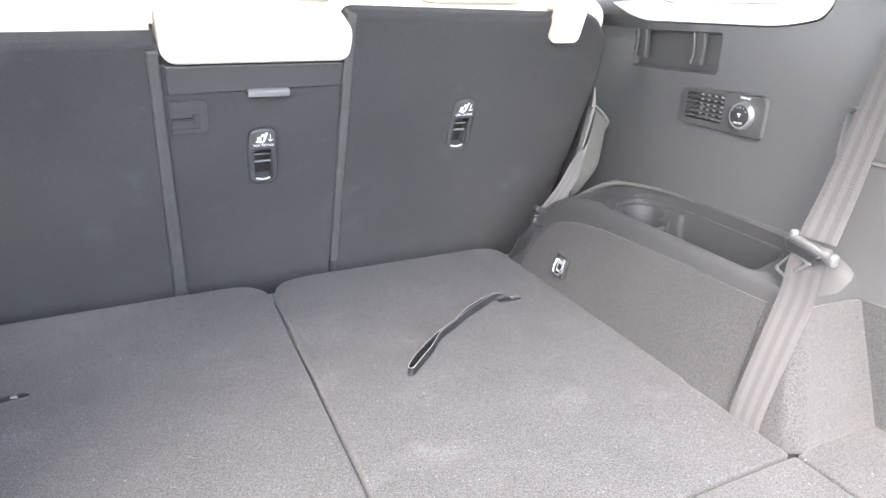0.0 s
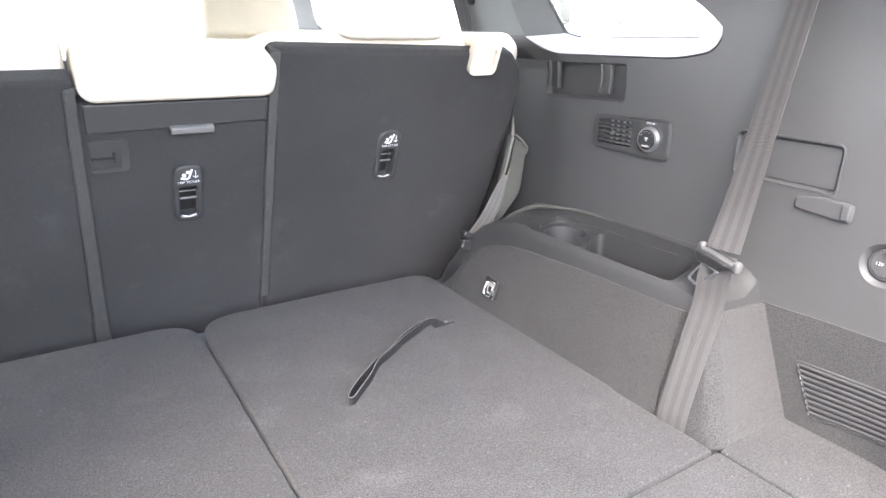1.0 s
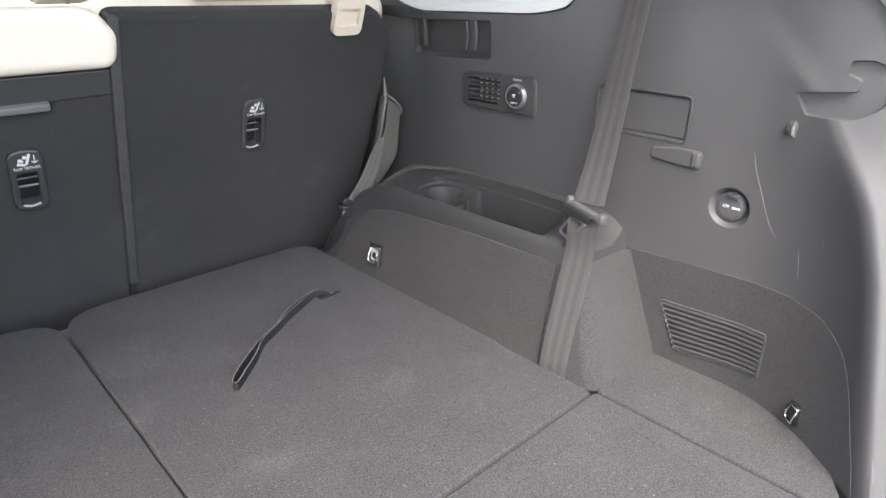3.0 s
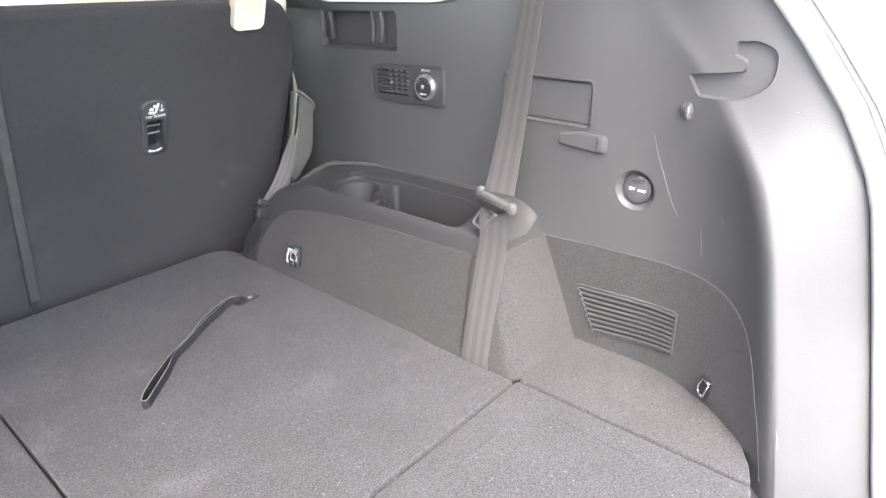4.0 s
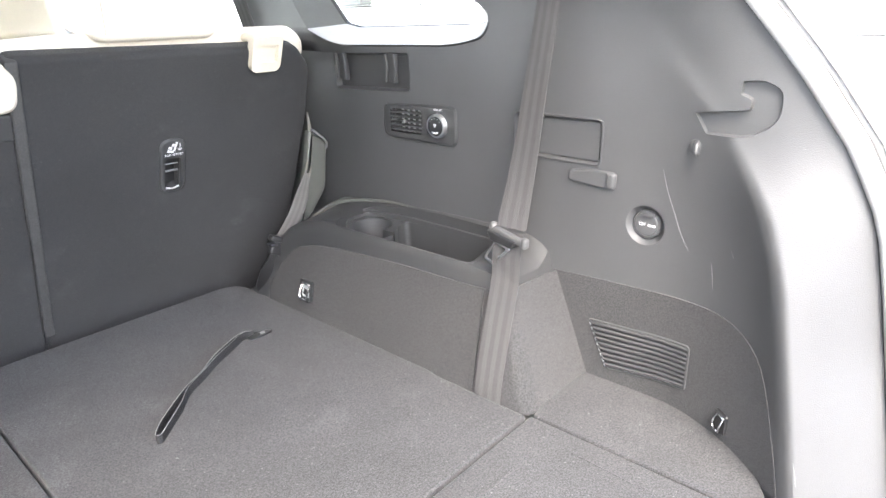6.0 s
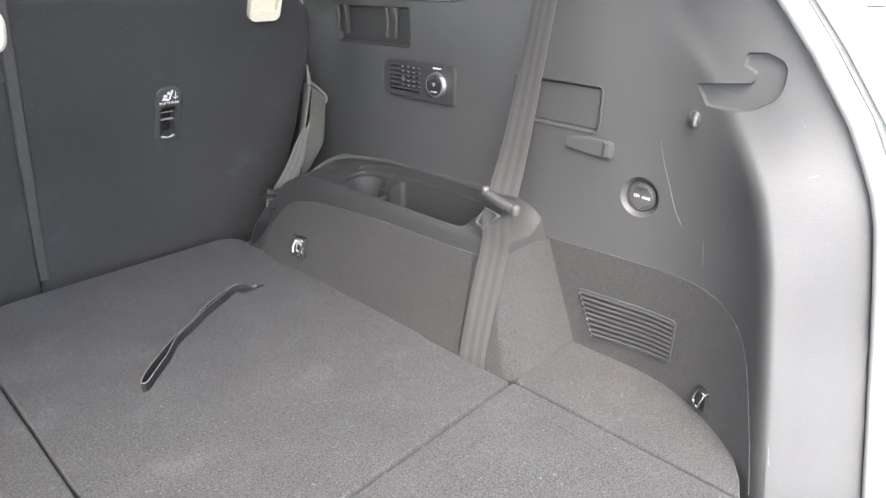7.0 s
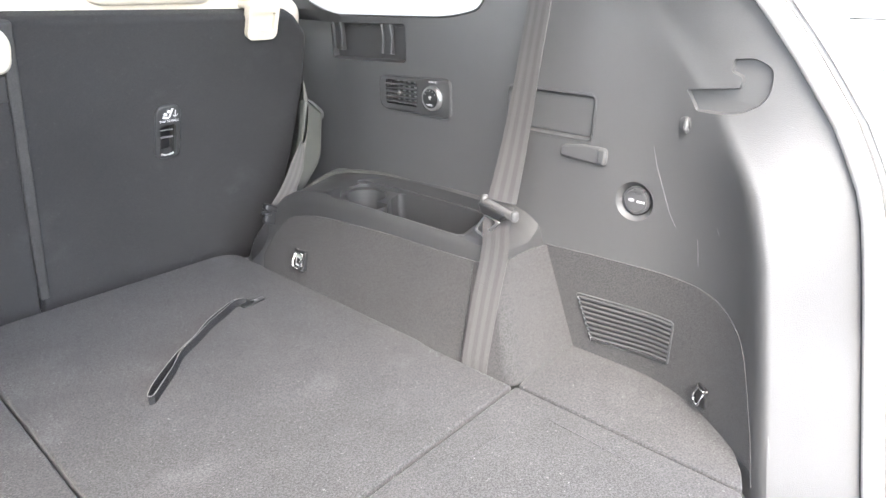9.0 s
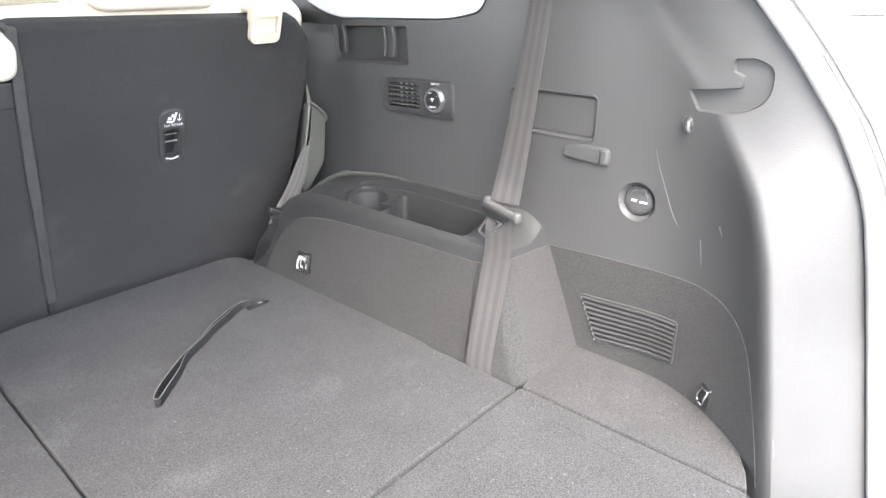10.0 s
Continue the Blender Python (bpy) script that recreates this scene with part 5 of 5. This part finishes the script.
vs = box(bm, (0, 0, 0), (0.014, 1, 0.247))
for v in bm.verts:
    if v.co.z > 0.1 and v.co.x < 0.01:
        v.co.x = 0.005
plank_mesh = finish("plank", bm, SIDING, False)
for i in range(1, 21):
    z = -0.356 + 0.257 * i
    joints = [-7.0, -2.4 + 0.9 * (i % 2), 3.48 if i > 2 else 2.0 + 0.6 * i, 9.2 - 0.8 * (i % 3), 16.0]
    for y0, y1 in zip(joints, joints[1:]):
        ob = new("plank", plank_mesh)
        ob.parent = house
        ob.matrix_parent_inverse = house.matrix_basis.inverted()
        ob.matrix_basis = Matrix.Translation((4.015, y0 + 0.011, z)) @ Matrix.Diagonal((1, y1 - y0 - 0.022, 1, 1))
meter = thing("electric_meter", (3.95, 4.34, 0.70), "grey electric meter box on the house wall", "meter")
bm = bmesh.new()
box(bm, (3.88, 4.08, 0.68), (4.02, 4.45, 1.05), 0.012)
part("box", bm, METERGREY, meter)
bm = bmesh.new()
disc(bm, (3.885, 4.35, 0.87), (-1, 0, 0), [(0.085, 0), (0.085, 0.03), (0.075, 0.06), (0.05, 0.085)], 24)
part("dial", bm, GLASS, meter, "glass meter dome")
bm = bmesh.new()
disc(bm, (3.878, 4.35, 0.87), (-1, 0, 0), [(0.07, 0), (0.07, 0.012)], 24)
part("dial_face", bm, GREYTRIM, meter)
bm = bmesh.new()
tube(bm, [Vector((3.95, 4.27, 1.04)), Vector((3.95, 4.27, 3.4))], 0.028, 10)
part("conduit", bm, METERGREY, meter, "grey steel conduit")

# added glowing sheet: whites out the windows and lights the seats ahead
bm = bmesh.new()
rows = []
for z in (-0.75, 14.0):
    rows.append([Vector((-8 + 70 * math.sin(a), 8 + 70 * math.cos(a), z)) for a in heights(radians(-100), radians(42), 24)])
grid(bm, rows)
glow, hn, hl, hb = nodes_of("glowing_backdrop")
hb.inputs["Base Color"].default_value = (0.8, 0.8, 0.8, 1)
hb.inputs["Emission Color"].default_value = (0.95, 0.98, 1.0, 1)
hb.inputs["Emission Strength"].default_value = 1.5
structure("backdrop", bm, glow, "added glowing sheet for the white distance beyond the windows", category="backdrop")
